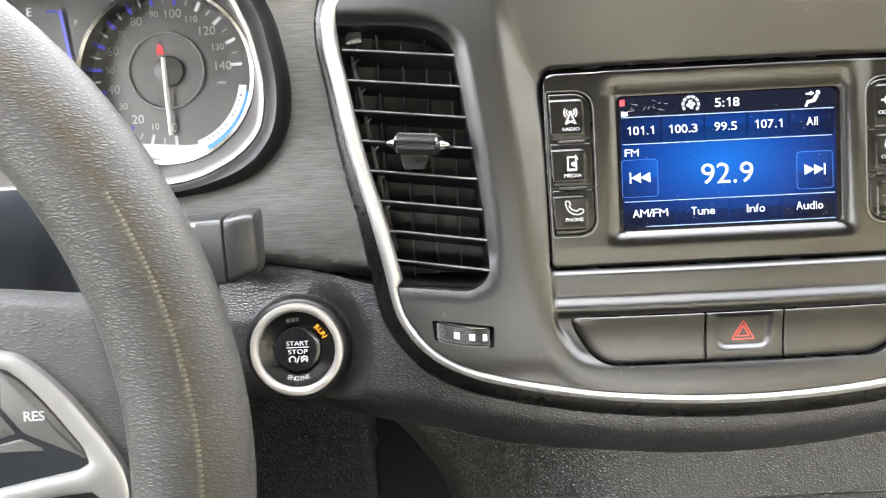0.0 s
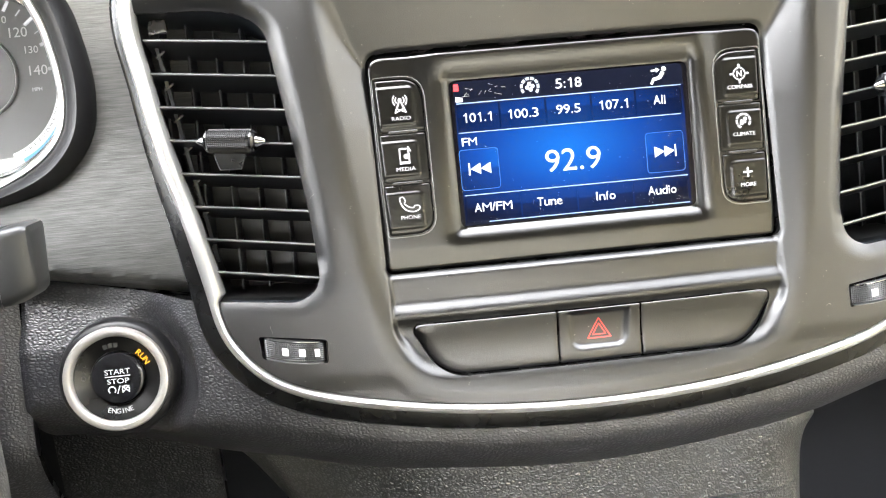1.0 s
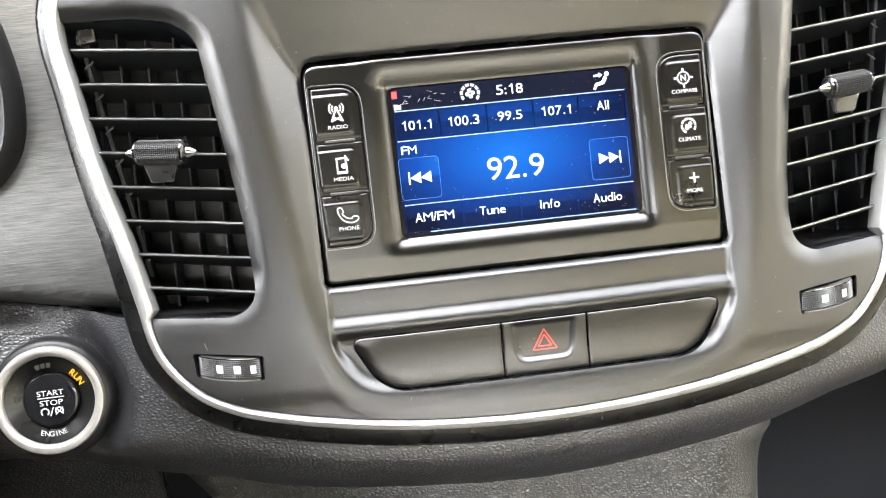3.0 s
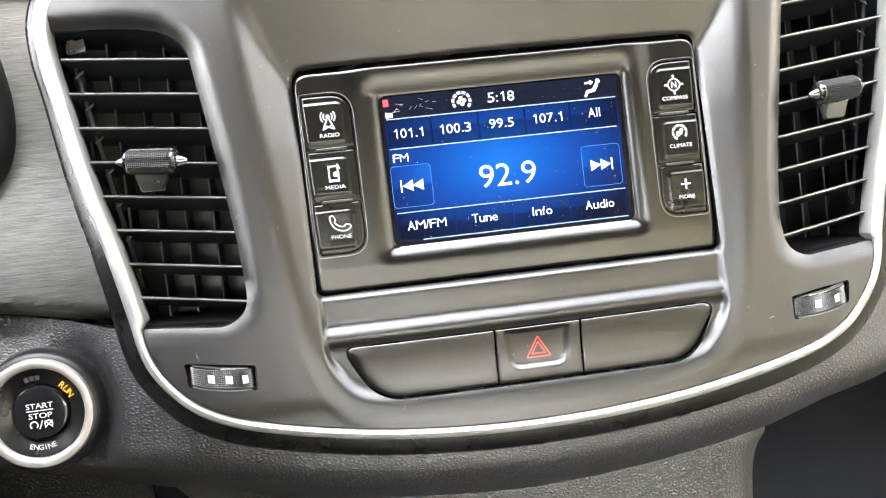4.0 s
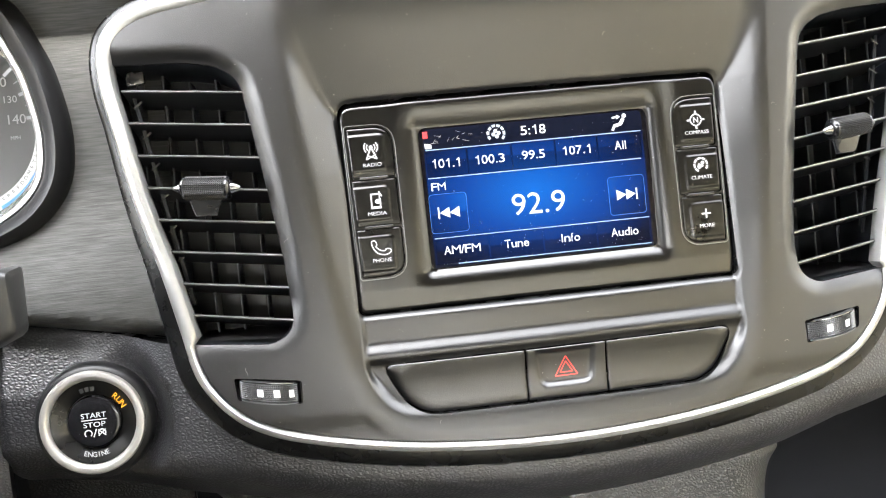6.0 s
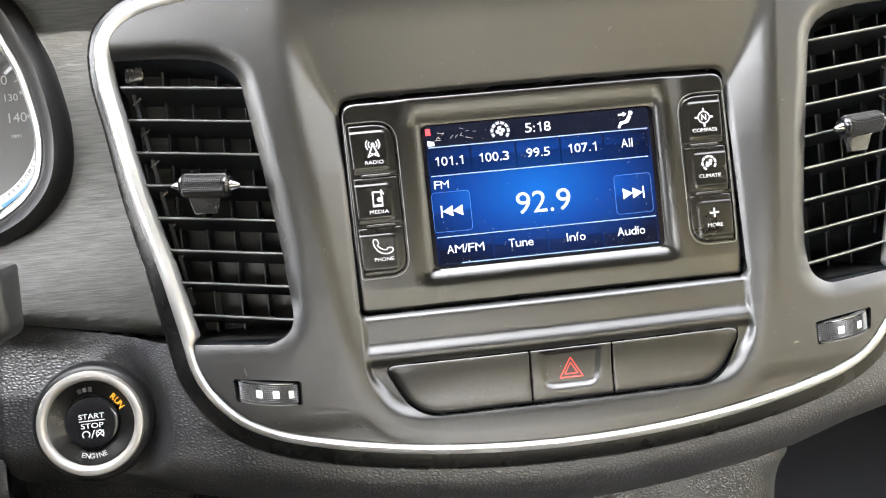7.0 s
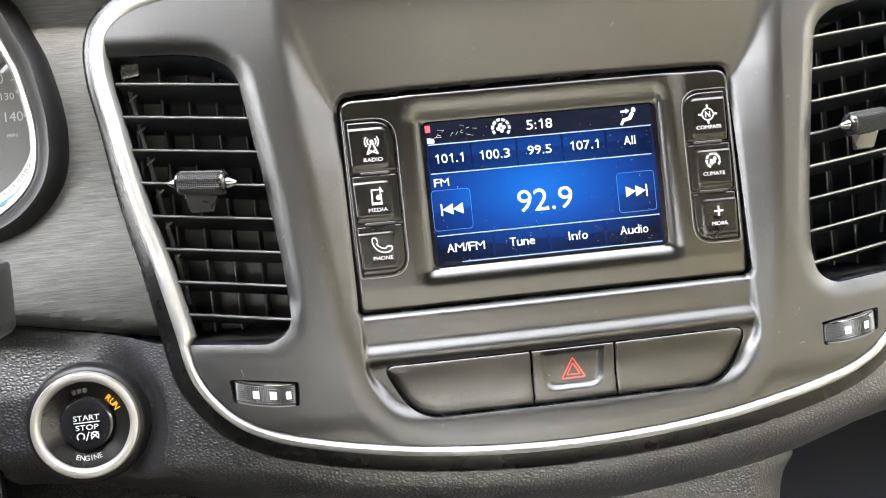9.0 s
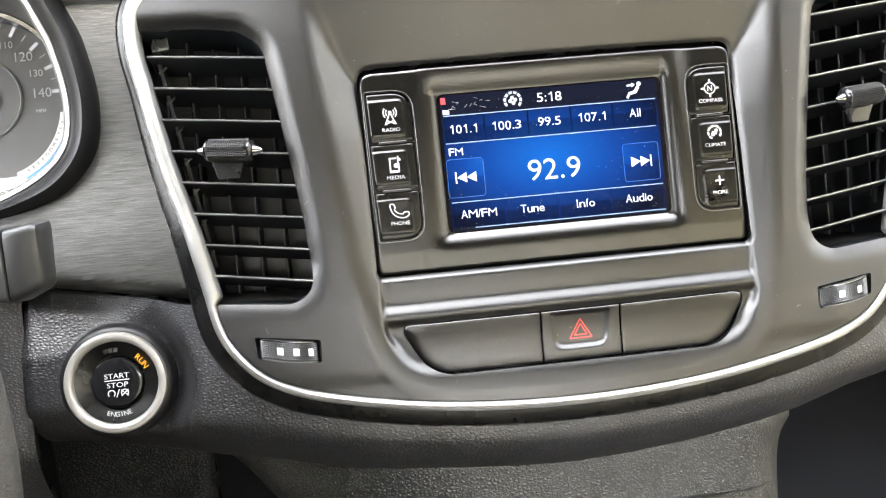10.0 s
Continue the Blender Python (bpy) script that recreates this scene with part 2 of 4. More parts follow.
def field(u0, u1, v0, v1, step, inside, height, skirt=0.0):
    """A sheet w = height(u, v) over the region where inside(u, v) > 0, cut cleanly along its edge, with its rim turned back by skirt."""
    us, vs = np.arange(u0, u1 + step, step), np.arange(v0, v1 + step, step)
    U, V = np.meshgrid(us, vs, indexing="ij")
    D = inside(U, V)
    places, index, faces = [], {}, []

    def node(key, p):
        if key not in index:
            index[key] = len(places)
            places.append(p)
        return index[key]

    for i in range(len(us) - 1):
        for j in range(len(vs) - 1):
            ring = ((i, j), (i + 1, j), (i + 1, j + 1), (i, j + 1))
            d = [D[c] for c in ring]
            if max(d) <= 0:
                continue
            face = []
            for k in range(4):
                c, e, dc, de = ring[k], ring[(k + 1) % 4], d[k], d[(k + 1) % 4]
                if dc > 0:
                    face.append(node(c, (U[c], V[c])))
                if (dc > 0) != (de > 0):
                    s = dc / (dc - de)
                    face.append(node((min(c, e), max(c, e)), (U[c] + s * (U[e] - U[c]), V[c] + s * (V[e] - V[c]))))
            if len(face) > 2:
                faces.append(face)
    root = list(range(len(places)))

    def find(k):
        while root[k] != k:
            root[k] = root[root[k]]
            k = root[k]
        return k

    for f in faces:
        for k in f[1:]:
            root[find(k)] = find(f[0])
    tally = collections.Counter(find(f[0]) for f in faces)  # slivers cut off at the rim are left out
    faces = [f for f in faces if tally[find(f[0])] > 40]
    P = np.array(places)
    w = height(P[:, 0], P[:, 1])
    bm = bmesh.new()
    verts = [bm.verts.new((p[0], p[1], z)) for p, z in zip(P, w)]
    for f in faces:
        try:
            bm.faces.new([verts[k] for k in f])
        except ValueError:
            pass
    for v in [v for v in bm.verts if not v.link_faces]:
        bm.verts.remove(v)
    if skirt:
        edges = [e for e in bm.edges if len(e.link_faces) == 1]
        made = bmesh.ops.extrude_edge_only(bm, edges=edges)["geom"]
        for v in made:
            if isinstance(v, bmesh.types.BMVert):
                v.co.z -= skirt
            elif isinstance(v, bmesh.types.BMFace):
                # turned-back rims take dull flange black, painting shade into the gaps
                v.material_index = 1
    return bm


def loft(rows, closed=True, wrap=False, caps=False, bm=None):
    """Quads between rows of points; closed: each row is a ring; wrap: the last row joins the first."""
    bm = bm or bmesh.new()
    grid = [[bm.verts.new(Vector([float(c) for c in p])) for p in row] for row in rows]
    for r in range(len(grid) if wrap else len(grid) - 1):
        a, b = grid[r], grid[(r + 1) % len(grid)]
        for k in range(len(a) if closed else len(a) - 1):
            n = (k + 1) % len(a)
            bm.faces.new((a[k], a[n], b[n], b[k]))
    if caps:
        bm.faces.new(grid[0][::-1])
        bm.faces.new(grid[-1])
    return bm


def lift(poly, w):
    return [(p[0], p[1], w(p[0], p[1]) if callable(w) else w) for p in poly]


def plate(poly, w0, w1, bevel=0.6, bm=None, back=False):
    """A slab with a bevelled front edge; w0 and w1 may be functions of u and v."""
    f = w1 if callable(w1) else (lambda u, v: w1)
    rows = [lift(poly, w0), lift(poly, lambda u, v: f(u, v) - bevel), lift(inset(poly, bevel * 0.35), lambda u, v: f(u, v) - bevel * 0.3), lift(inset(poly, bevel), f)]
    bm = loft(rows, bm=bm)
    bm.verts.ensure_lookup_table()
    top = bm.verts[-len(poly):]
    bmesh.ops.triangulate(bm, faces=[bm.faces.new(top)])
    if back:
        bm.faces.new(bm.verts[:len(poly)])
    return bm


def disc(cu, cv, r, n=48):
    return np.array([(cu + r * math.cos(a), cv + r * math.sin(a)) for a in np.arange(n) * 2 * math.pi / n])


def lathe(cu, cv, profile, n=64):
    """Rings round an axis along w: profile of (radius, w)."""
    return loft([lift(disc(cu, cv, r, n), w) for r, w in profile])


def box(c, size, bevel=0.0, turn=None):
    bm = bmesh.new()
    bmesh.ops.create_cube(bm, size=1)
    bmesh.ops.scale(bm, vec=size, verts=bm.verts)
    if bevel:
        bmesh.ops.bevel(bm, geom=bm.edges[:], offset=bevel, segments=2, affect="EDGES", profile=0.5)
    m = Matrix.Translation(c) @ (turn or Matrix())
    bm.transform(m)
    return bm


def smooth(x):
    x = np.clip(x, 0, 1)
    return x * x * (3 - 2 * x)


def smax(a, b, k):
    h = np.clip(0.5 + 0.5 * (a - b) / k, 0, 1)
    return b + (a - b) * h + k * h * (1 - h)


def smin(a, b, k):
    return -smax(-a, -b, k)


def mirrored(half):
    return half + [(-u, v) for u, v in half[::-1] if abs(u) > 0.01]


def face_w(u, v=0):
    return 12 - 0.0005 * u * u


# letter widths of a plain grotesque, in thousandths of its height
WIDTHS = dict(zip("0123456789.:/AFMTIaudionuefl", [556] * 10 + [278, 278, 278, 667, 611, 833, 611, 278, 556, 556, 556, 222, 556, 556, 556, 556, 278, 222]))


def grotesque(name, text, size, at, mat, parent, width):
    """Screen lettering set letter by letter on plain grotesque widths, a little heavier than the font draws it."""
    bm, x = bmesh.new(), 0.0
    for ch in text:
        wide = WIDTHS.get(ch, 556) * 0.001
        if ch == "1":
            for q in ([(0.29, 0), (0.38, 0), (0.38, 0.7), (0.29, 0.7)], [(0.29, 0.62), (0.29, 0.53), (0.12, 0.5), (0.12, 0.57)], [(0.29, 0.7), (0.29, 0.62), (0.12, 0.57), (0.24, 0.61)]):
                bm.faces.new([bm.verts.new((x + a, b, 0)) for a, b in q])
        else:
            cu = bpy.data.curves.new(name, "FONT")
            cu.body, cu.size, cu.resolution_u, cu.offset = ch, 1.0, 3, -0.002 if size > 10 else -0.006 if ch == "M" else 0.001
            tmp = bpy.data.objects.new(name, cu)
            scene.collection.objects.link(tmp)
            me = bpy.data.meshes.new_from_object(tmp.evaluated_get(bpy.context.evaluated_depsgraph_get()))
            bpy.data.objects.remove(tmp)
            xs = [v.co.x for v in me.vertices]
            k = (wide - 0.075) / (max(xs) - min(xs)) if ch not in ".:Iil/" else 1.0
            shift = x + wide / 2 - k * (max(xs) + min(xs)) / 2
            for v in me.vertices:
                v.co.x = k * v.co.x + shift
            bm.from_mesh(me)
            bpy.data.meshes.remove(me)
        x += wide
    xs = [v.co.x for v in bm.verts]
    k = width / (max(xs) - min(xs))
    for v in bm.verts:
        v.co = Vector(((v.co.x - (max(xs) + min(xs)) / 2) * k, (v.co.y - 0.35) * size, 0))
    bm.transform(Matrix.Translation(at))
    return part(name, bm, mat, parent)


def words(name, text, size, at, mat, parent, width=None, raised=0.15, slant=0.0):
    """Lettering centred on a place, as a mesh of its own."""
    cu = bpy.data.curves.new(name, "FONT")
    cu.body, cu.size, cu.align_x, cu.align_y, cu.extrude, cu.resolution_u = text, size, "CENTER", "CENTER", raised, 3
    tmp = bpy.data.objects.new(name, cu)
    scene.collection.objects.link(tmp)
    me = bpy.data.meshes.new_from_object(tmp.evaluated_get(bpy.context.evaluated_depsgraph_get()))
    bpy.data.objects.remove(tmp)
    bm = bmesh.new()
    bm.from_mesh(me)
    bpy.data.meshes.remove(me)
    if bm.verts:
        xs, ys = [v.co.x for v in bm.verts], [v.co.y for v in bm.verts]
        k = width / (max(xs) - min(xs)) if width else 1.0
        mx, my = (max(xs) + min(xs)) / 2, (max(ys) + min(ys)) / 2
        for v in bm.verts:
            v.co = Vector(((v.co.x - mx) * k, v.co.y - my, v.co.z))
    bm.transform(Matrix.Translation(at) @ Matrix.Rotation(slant, 4, "Z"))
    return part(name, bm, mat, parent)


# ---- unseen cabin that closes the place: plain linings, window openings left free, toned for reflections ----
def world_box(name, lo, hi, mat, label):
    bm = bmesh.new()
    bmesh.ops.create_cube(bm, size=1)
    for v in bm.verts:
        v.co = Vector([lo[k] if v.co[k] < 0 else hi[k] for k in range(3)])
    me = bpy.data.meshes.new(name)
    bm.to_mesh(me)
    bm.free()
    me.materials.append(mat)
    return tagged(new(name, me), label, "cabin lining", kind="structure")


world_box("ceiling", (-0.78, -1.5, 1.46), (0.78, -0.22, 1.49), FABRIC, "grey fabric headliner of the car roof")
world_box("floor", (-0.78, -2.1, 0.28), (0.78, 0.75, 0.31), CARPET, "dark carpeted floor of the car cabin")
world_box("wall_left", (-0.81, -2.1, 0.31), (-0.78, 0.75, 1.0), SEATS, "beige lower door lining beside the driver")
world_box("wall_right", (0.78, -2.1, 0.31), (0.81, 0.75, 1.0), SEATS, "beige lower door lining on the passenger side")
# unseen rear wall, split pale and dark to shape what the fascia reflects
world_box("wall_rear", (-0.78, -1.13, 0.7), (0.78, -1.1, 0.9), SEATS, "unseen beige wall that warms level reflections")
world_box("wall_rear_low", (-0.78, -1.13, 0.31), (0.78, -1.1, 0.7), CARPET, "unseen dark wall that darkens low reflections")
world_box("wall_rear_left", (-0.78, -1.13, 0.9), (-0.5, -1.1, 1.46), CARPET, "unseen dark wall left of the rear opening")
world_box("wall_rear_right", (0.42, -1.13, 0.9), (0.78, -1.1, 1.46), SEATS, "unseen beige wall right of the rear opening")
# unseen strips and rails, added to hold back sky from the side windows
world_box("wall_right_strip", (0.78, -0.86, 1.0), (0.81, -0.75, 1.46), SEATS, "unseen beige strip that blocks part of the right window")
world_box("wall_left_strip", (-0.81, -0.86, 1.0), (-0.78, -0.66, 1.46), CARPET, "unseen dark strip that blocks part of the left window")
for s in (-1, 1):
    world_box("sky_blocker_left" if s < 0 else "sky_blocker_right", (min(s * 0.74, s * 0.81), -1.5, 1.37), (max(s * 0.74, s * 0.81), 0.12, 1.46), FABRIC, "unseen grey rail that hides side sky from the fascia")
# unseen dark panels, added to darken what the left of the fascia reflects
world_box("reflection_block_low", (-0.7, -0.56, 0.55), (-0.2, -0.52, 1.02), BLOCKDARK, "unseen dark panel that darkens reflections, lower part")
world_box("reflection_block_mid", (-0.64, -0.56, 1.02), (-0.3, -0.52, 1.25), BLOCKDARK, "unseen dark panel that darkens reflections, middle part")
world_box("reflection_block_top", (-0.56, -0.56, 1.25), (-0.3, -0.52, 1.41), BLOCKDARK, "unseen dark panel that darkens reflections, top part")
# plain bulkhead; its near-black colour stands for the shade under the dash
world_box("wall_front", (-0.78, 0.32, 0.31), (0.78, 0.35, 1.03), surface("footwell_shade", (0.007, 0.0076, 0.009), 0.8, spec=0.1, vary=0.3, scale=15, grain=0.2), "bulkhead coloured dark to stand for the footwell's shade")
# unseen ground, set paler than asphalt to bounce light through the windows
world_box("ground", (-60, -60, -0.02), (60, 60, 0.0), surface("bounce_ground", (0.285, 0.272, 0.228), 0.9, vary=0.2, scale=3, grain=0.3, grain_scale=60), "unseen ground, pale so that it bounces light into the cabin")
world_box("dash_top", (-0.78, 0.036, 1.03), (0.78, 0.75, 1.055), DARK, "black grained top of the dashboard")

# two unseen plain rings, dim and pale, added to shape the reflections
for name, far, tall, mat, label in (("backdrop_dim", 13, 5.7, surface("dim_ring", (0.28, 0.268, 0.228), 0.9, vary=0.6, scale=1.5), "unseen dim ring wall that hides low sky from reflections"),
                                    ("backdrop_pale", 12, 1.9, surface("pale_ring", (0.72, 0.685, 0.595), 0.7, vary=0.3, scale=1.0), "unseen pale ring wall that brightens level reflections")):
    bm = bmesh.new()
    ring = [(math.cos(a), math.sin(a), tall * (1 + 0.26 * math.cos(a) + 0.08 * math.sin(7 * a))) for a in np.arange(96) * math.pi / 48]
    loft([[(q * x, q * y, top * h) for x, y, h in ring] for q, top in ((far, 0), (far, 1), (far + 0.8, 1), (far + 0.8, 0))], bm=bm)
    me = bpy.data.meshes.new(name)
    bm.to_mesh(me)
    bm.free()
    me.materials.append(mat)
    tagged(new(name, me), label, "backdrop", kind="structure")

# ---- centre stack shield ----
OUTLINE = spline(mirrored([(0, 68), (-70, 66.5), (-130, 63), (-161, 60), (-177, 57.5), (-189, 53), (-197, 46), (-200.5, 37), (-201, 27), (-200, 17), (-197, 2), (-194, -15), (-190.5, -32),
                           (-186.5, -48), (-182, -64), (-178, -81), (-174.5, -97), (-171.5, -112), (-167, -122.6), (-159, -133.1), (-149, -141.5), (-136, -147.8), (-122, -152),
                           (-100, -156.6), (-70, -161.2), (-35, -164.2), (0, -165.2)]), 6)
VENT = rounded([(-196, 31.5), (-162, 29), (-147, 26), (-136, 19), (-131, -14), (-127.5, -38), (-124, -65), (-121.5, -100), (-133, -105), (-170, -101.5), (-181, -55), (-190, -15), (-196, 15)],
               [1, 2, 3, 7, 2, 2, 2, 9, 3, 1, 2, 2, 2])
RIDGE = spline(mirrored([(0, 120), (-113, 120), (-113, 45), (-112.5, 20), (-111.3, -2), (-109, -28), (-105.8, -58), (-103, -83), (-101.2, -96), (-98.8, -109), (-95, -123), (-89.5, -136.5), (-81, -146),
                         (-66, -151.3), (-39, -153.8), (0, -154.6)]), 6)
POCKET = spline(mirrored([(0, -80), (-60, -80), (-92, -80), (-91.5, -96), (-91.2, -108), (-91.4, -118), (-89.8, -128), (-85.5, -136.5), (-78, -142.8), (-66, -145.4), (-35, -146.8), (0, -147.2)]), 6)
BEZEL = rounded([(-91.5, 0.9), (-91, -95.5), (91, -95.5), (91.5, 0.9)], [6, 3, 3, 6])
OPENING = rounded([(-92.9, 3.5), (-92.2, -96.7), (92.2, -96.7), (93.6, 3.5)], [7, 3.5, 3.5, 7])


TRAY = rounded([(-84.2, -120.5), (-71.5, -144.6), (73, -144.6), (86.6, -120.5)], [6, 13, 13, 8], 10)
d_out, d_vent, d_ridge = sdf(inset(OUTLINE, np.where(OUTLINE[:, 1] > -101, 3.0, 4.9))), sdf(VENT), sdf(RIDGE)
d_bezel, d_tray, d_pocket, d_cover = sdf(OPENING), sdf(inset(TRAY, -0.55)), sdf(POCKET), sdf(TRAY)
WHEEL_SLOT = rounded([(-152.5, -118.5), (-151.5, -129), (-122, -133.5), (-121.5, -122.5)], 1.5)
d_slot = sdf(WHEEL_SLOT)
# the steps between radio and switch bank: height up the panel, depth below the face
BANDS = [(60, -13.5), (-94.4, -13.5), (-95.4, -12), (-96.4, -9.2), (-97.6, -7.5), (-99, -6.9), (-104, -6.75), (-108.5, -7.05), (-110.4, -7.05), (-112, -6.1), (-114.4, -4.8), (-116, -4.4), (-117.3, -4.6),
         (-119, -5.5), (-121.5, -6.3), (-125, -6.5), (-138, -4.9), (-144, -3.8), (-170, -3.6)]
BAND_V = np.arange(-60, 170, 0.25)
BAND_W = np.interp(BAND_V, [-b[0] for b in BANDS], [b[1] for b in BANDS])
BAND_W = np.convolve(np.pad(BAND_W, 8, mode="edge"), np.hanning(19)[1:-1] / np.hanning(19).sum(), mode="valid")


def tray_w(u, v):
    t = np.clip((v + 132.4) / 12, -1.1, 1.1)
    roll = np.clip(1 - d_cover(u, v) / 5, 0, 1) ** 2
    return face_w(u) - 5.9 + 1.35 * t * t + 1.2 * t - 0.9 * roll * (1 - 0.75 * smooth((v + 134) / 14) * smooth((76 - np.abs(u)) / 8))


def shield_w(u, v):
    m = -np.abs(u)
    base = face_w(u)
    d = d_ridge(m, v)
    side = -np.interp(v, (-146, -134, -110, -30, 0, 20), (0.29, 0.42, 0.55, 0.66, 0.82, 1.0)) * np.clip(d, -6, 60)
    top = -0.31 * np.clip(42 - v, -12, 90)
    deep = smax(side, np.where(v > -60, top, -50), 1.6 + 3 * smooth((v + 4) / 28))
    k = smooth((d_pocket(m, v) + 0.9) / (2.6 + 5.5 * smooth((-120 - v) / 14))) * smooth((-93 - v) / 2)
    deep = deep * (1 - k) + np.interp(-v, BAND_V, BAND_W) * k
    w = base + smin(0 * u, deep, 3.2 + 1.8 * smooth(v / 30)) + 0.4
    w = w - 0.1 * np.clip(-d, 0, 9) * smooth((-138 - v) / 10)
    edge = -d_vent(m, v)
    w = w - 0.7 * np.clip(1 + d_bezel(u, v) / 2.4, 0, 1) ** 2
    return w - (4.2 - 2.4 * smooth((-84 - v) / 12)) * np.clip(1 - edge / 8.5, 0, 1) ** 2


def shield_in(u, v):
    m = -np.abs(u)
    return np.minimum.reduce([d_out(m, v), -d_vent(m, v), -d_bezel(m, v), -d_tray(u, v), -d_slot(m, v)])


stack = thing("centre_stack", (0, -163, 0), "satin black plastic centre stack fascia framed by a satin chrome strip", "dashboard panel")
part("fascia", field(-204, 204, -166, 72, 0.8, shield_in, shield_w, 9.0), SATIN, stack)

# chrome strip round the shield: broad beside the vents, narrow along the bottom
wide = np.where(OUTLINE[:, 1] > -101, 7.6, 4.5)
inner = inset(OUTLINE, wide)
rows = [[] for _ in range(8)]
for o, i in zip(OUTLINE, inner):
    base = face_w(o[0])
    for k, (s, dz) in enumerate(((0.0, -9), (0.0, -1.3), (0.1, 0.7), (0.36, 1.65), (0.66, 1.75), (0.9, 0.7), (1.0, -1.0), (1.0, -9))):
        p = o + (i - o) * s
        rows[k].append((p[0], p[1], face_w(p[0]) + dz))
part("chrome_strip", loft(rows), CHROME, stack, "satin chrome strip")

# black flange outside the strip
grow = 4.2 + 4.0 * smooth((10 - OUTLINE[:, 1]) / 120)
rows = [lift(inset(OUTLINE, 0.6), lambda u, v: face_w(u) - 2.2), lift(inset(OUTLINE, -0.5 * grow), lambda u, v: face_w(u) - 2.4), lift(inset(OUTLINE, -0.88 * grow), lambda u, v: face_w(u) - 3.6),
        lift(inset(OUTLINE, -grow), lambda u, v: face_w(u) - 6), lift(inset(OUTLINE, -grow), -75)]
part("flange", loft(rows), FLANGE, stack, "black flange behind the chrome strip")


# ---- air vents ----
def vent(s):
    def m(u, v, w):
        return (s * u, v, w)

    th = thing("air_vent", m(-155, -103, 0), "black plastic dashboard air vent with eight slats and a knurled slider", "air vent", "dashboard air vents")
    ring = [p for p in VENT]
    rows = [[m(p[0], p[1], face_w(p[0]) - z) for p in inset(VENT, k)] for k, z in ((-0.4, 5.2), (0.6, 8), (1.5, 48))]
    part("housing", loft(rows), VENTBLACK, th)
    bm = bmesh.new()
    bm.faces.new([bm.verts.new(m(p[0], p[1], face_w(-155) - 47)) for p in ring])
    part("back_plate", bm, VENTBLACK, th)
    part("shelf", loft([[m(-169, -100.5, face_w(-169) - 7), m(-127, -103, face_w(-127) - 7)], [m(-167, -98, face_w(-167) - 34), m(-126, -98, face_w(-126) - 34)]], closed=False), DARK, th)
    for i in range(8):
        f = i / 7
        a = np.array((-191 + 20 * f + 2.5 * math.sin(f * 3.1) * -1, 19.3 - 107 * f))
        b = np.array((-134 + 13 * f, 12.4 - 107.5 * f))
        rows, nose = [], []
        for end in np.linspace(0, 1, 7):
            p = a + (b - a) * end
            w = face_w(p[0]) - 4.6
            rows.append([m(p[0], p[1] + dv, w + dw) for dv, dw in ((-4.0, -25), (0.7, -1.0), (-0.7, -1.2), (-5.2, -25))])
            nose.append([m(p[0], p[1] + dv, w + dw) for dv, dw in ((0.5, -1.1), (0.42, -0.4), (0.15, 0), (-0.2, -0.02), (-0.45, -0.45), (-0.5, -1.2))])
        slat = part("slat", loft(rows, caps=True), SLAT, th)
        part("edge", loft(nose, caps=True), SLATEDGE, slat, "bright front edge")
    for k in range(5):
        rows = []
        for v in np.linspace(32, -104, 35):
            u = -186.9 + 12.5 * k - 0.012 * (v - 6)
            if d_vent(np.array([u]), np.array([v]))[0] > 1.2:
                rows.append([m(u + du, v, w) for du, w in ((-0.6, -44), (-0.6, -27.5), (0, -27), (0.6, -27.5), (0.6, -44))])
        vane = part("vane", loft(rows, caps=True), VANE, th)
        # pale strip, a painted highlight along the vane's front edge
        part("edge", loft([[(r[2][0] + d, r[2][1], r[2][2] + e) for d, e in ((-0.35, -0.25), (-0.16, 0.1), (0.16, 0.1), (0.35, -0.25))] for r in rows], closed=False), VANEGLINT, vane, "highlight painted on the front edge")
    # rod that links the slats, with a pin at each
    rod = [np.array((-187.6, 20.0)), np.array((-169.5, -84.0))]
    link = part("link_rod", loft([[m(p[0] + du, p[1], -19 + dw) for du, dw in ((-1.1, -1), (-0.8, 0.4), (0.8, 0.4), (1.1, -1))] for p in (rod[0] + (rod[1] - rod[0]) * f for f in np.linspace(0, 1, 5))], caps=True), VENTBLACK, th, "black link rod")
    for i in range(7):
        p = rod[0] + (rod[1] - rod[0]) * ((i + 0.35) / 7)
        part("pin", box(m(p[0] + 1.2, p[1] - 1.5, -18), (5.0, 1.0, 1.2), 0.3, Matrix.Rotation(s * radians(38), 4, "Z")), DIMPLED, link)
    # slider on the fourth slat: knurled barrel, bright cone ends, tab below
    axis_a, axis_b = Vector(m(-167, -29.3, 0.5)), Vector(m(-143, -31.6, 6.0))
    ax = (axis_b - axis_a).normalized()
    e1 = ax.cross(Vector((0, 1, 0))).normalized()
    e2 = ax.cross(e1)

    def turned(profile, n=40, knurl=0.0):
        rows = []
        for k, (d, r) in enumerate(profile):
            c = axis_a + ax * d
            rows.append([c + (e1 * math.cos(q) + e2 * math.sin(q)) * (r + (knurl if j % 2 and k % 2 else 0.0)) for j, q in enumerate(np.arange(n) * 2 * math.pi / n)])
        return loft(rows, caps=True)

    length = (axis_b - axis_a).length
    knob = part("slider", turned([(2.2, 4.6)] + [(3 + 0.45 * k, 5.0) for k in range(int((length - 6) / 0.45))] + [(length - 2.4, 4.6)], 76, 0.5), BARREL, th, "knurled black slider", True)
    part("end_cap", turned([(-3.5, 0.7), (-2.5, 1.4), (0.6, 2.6), (0.7, 2.6)]), STEEL, knob, "bright cone end")
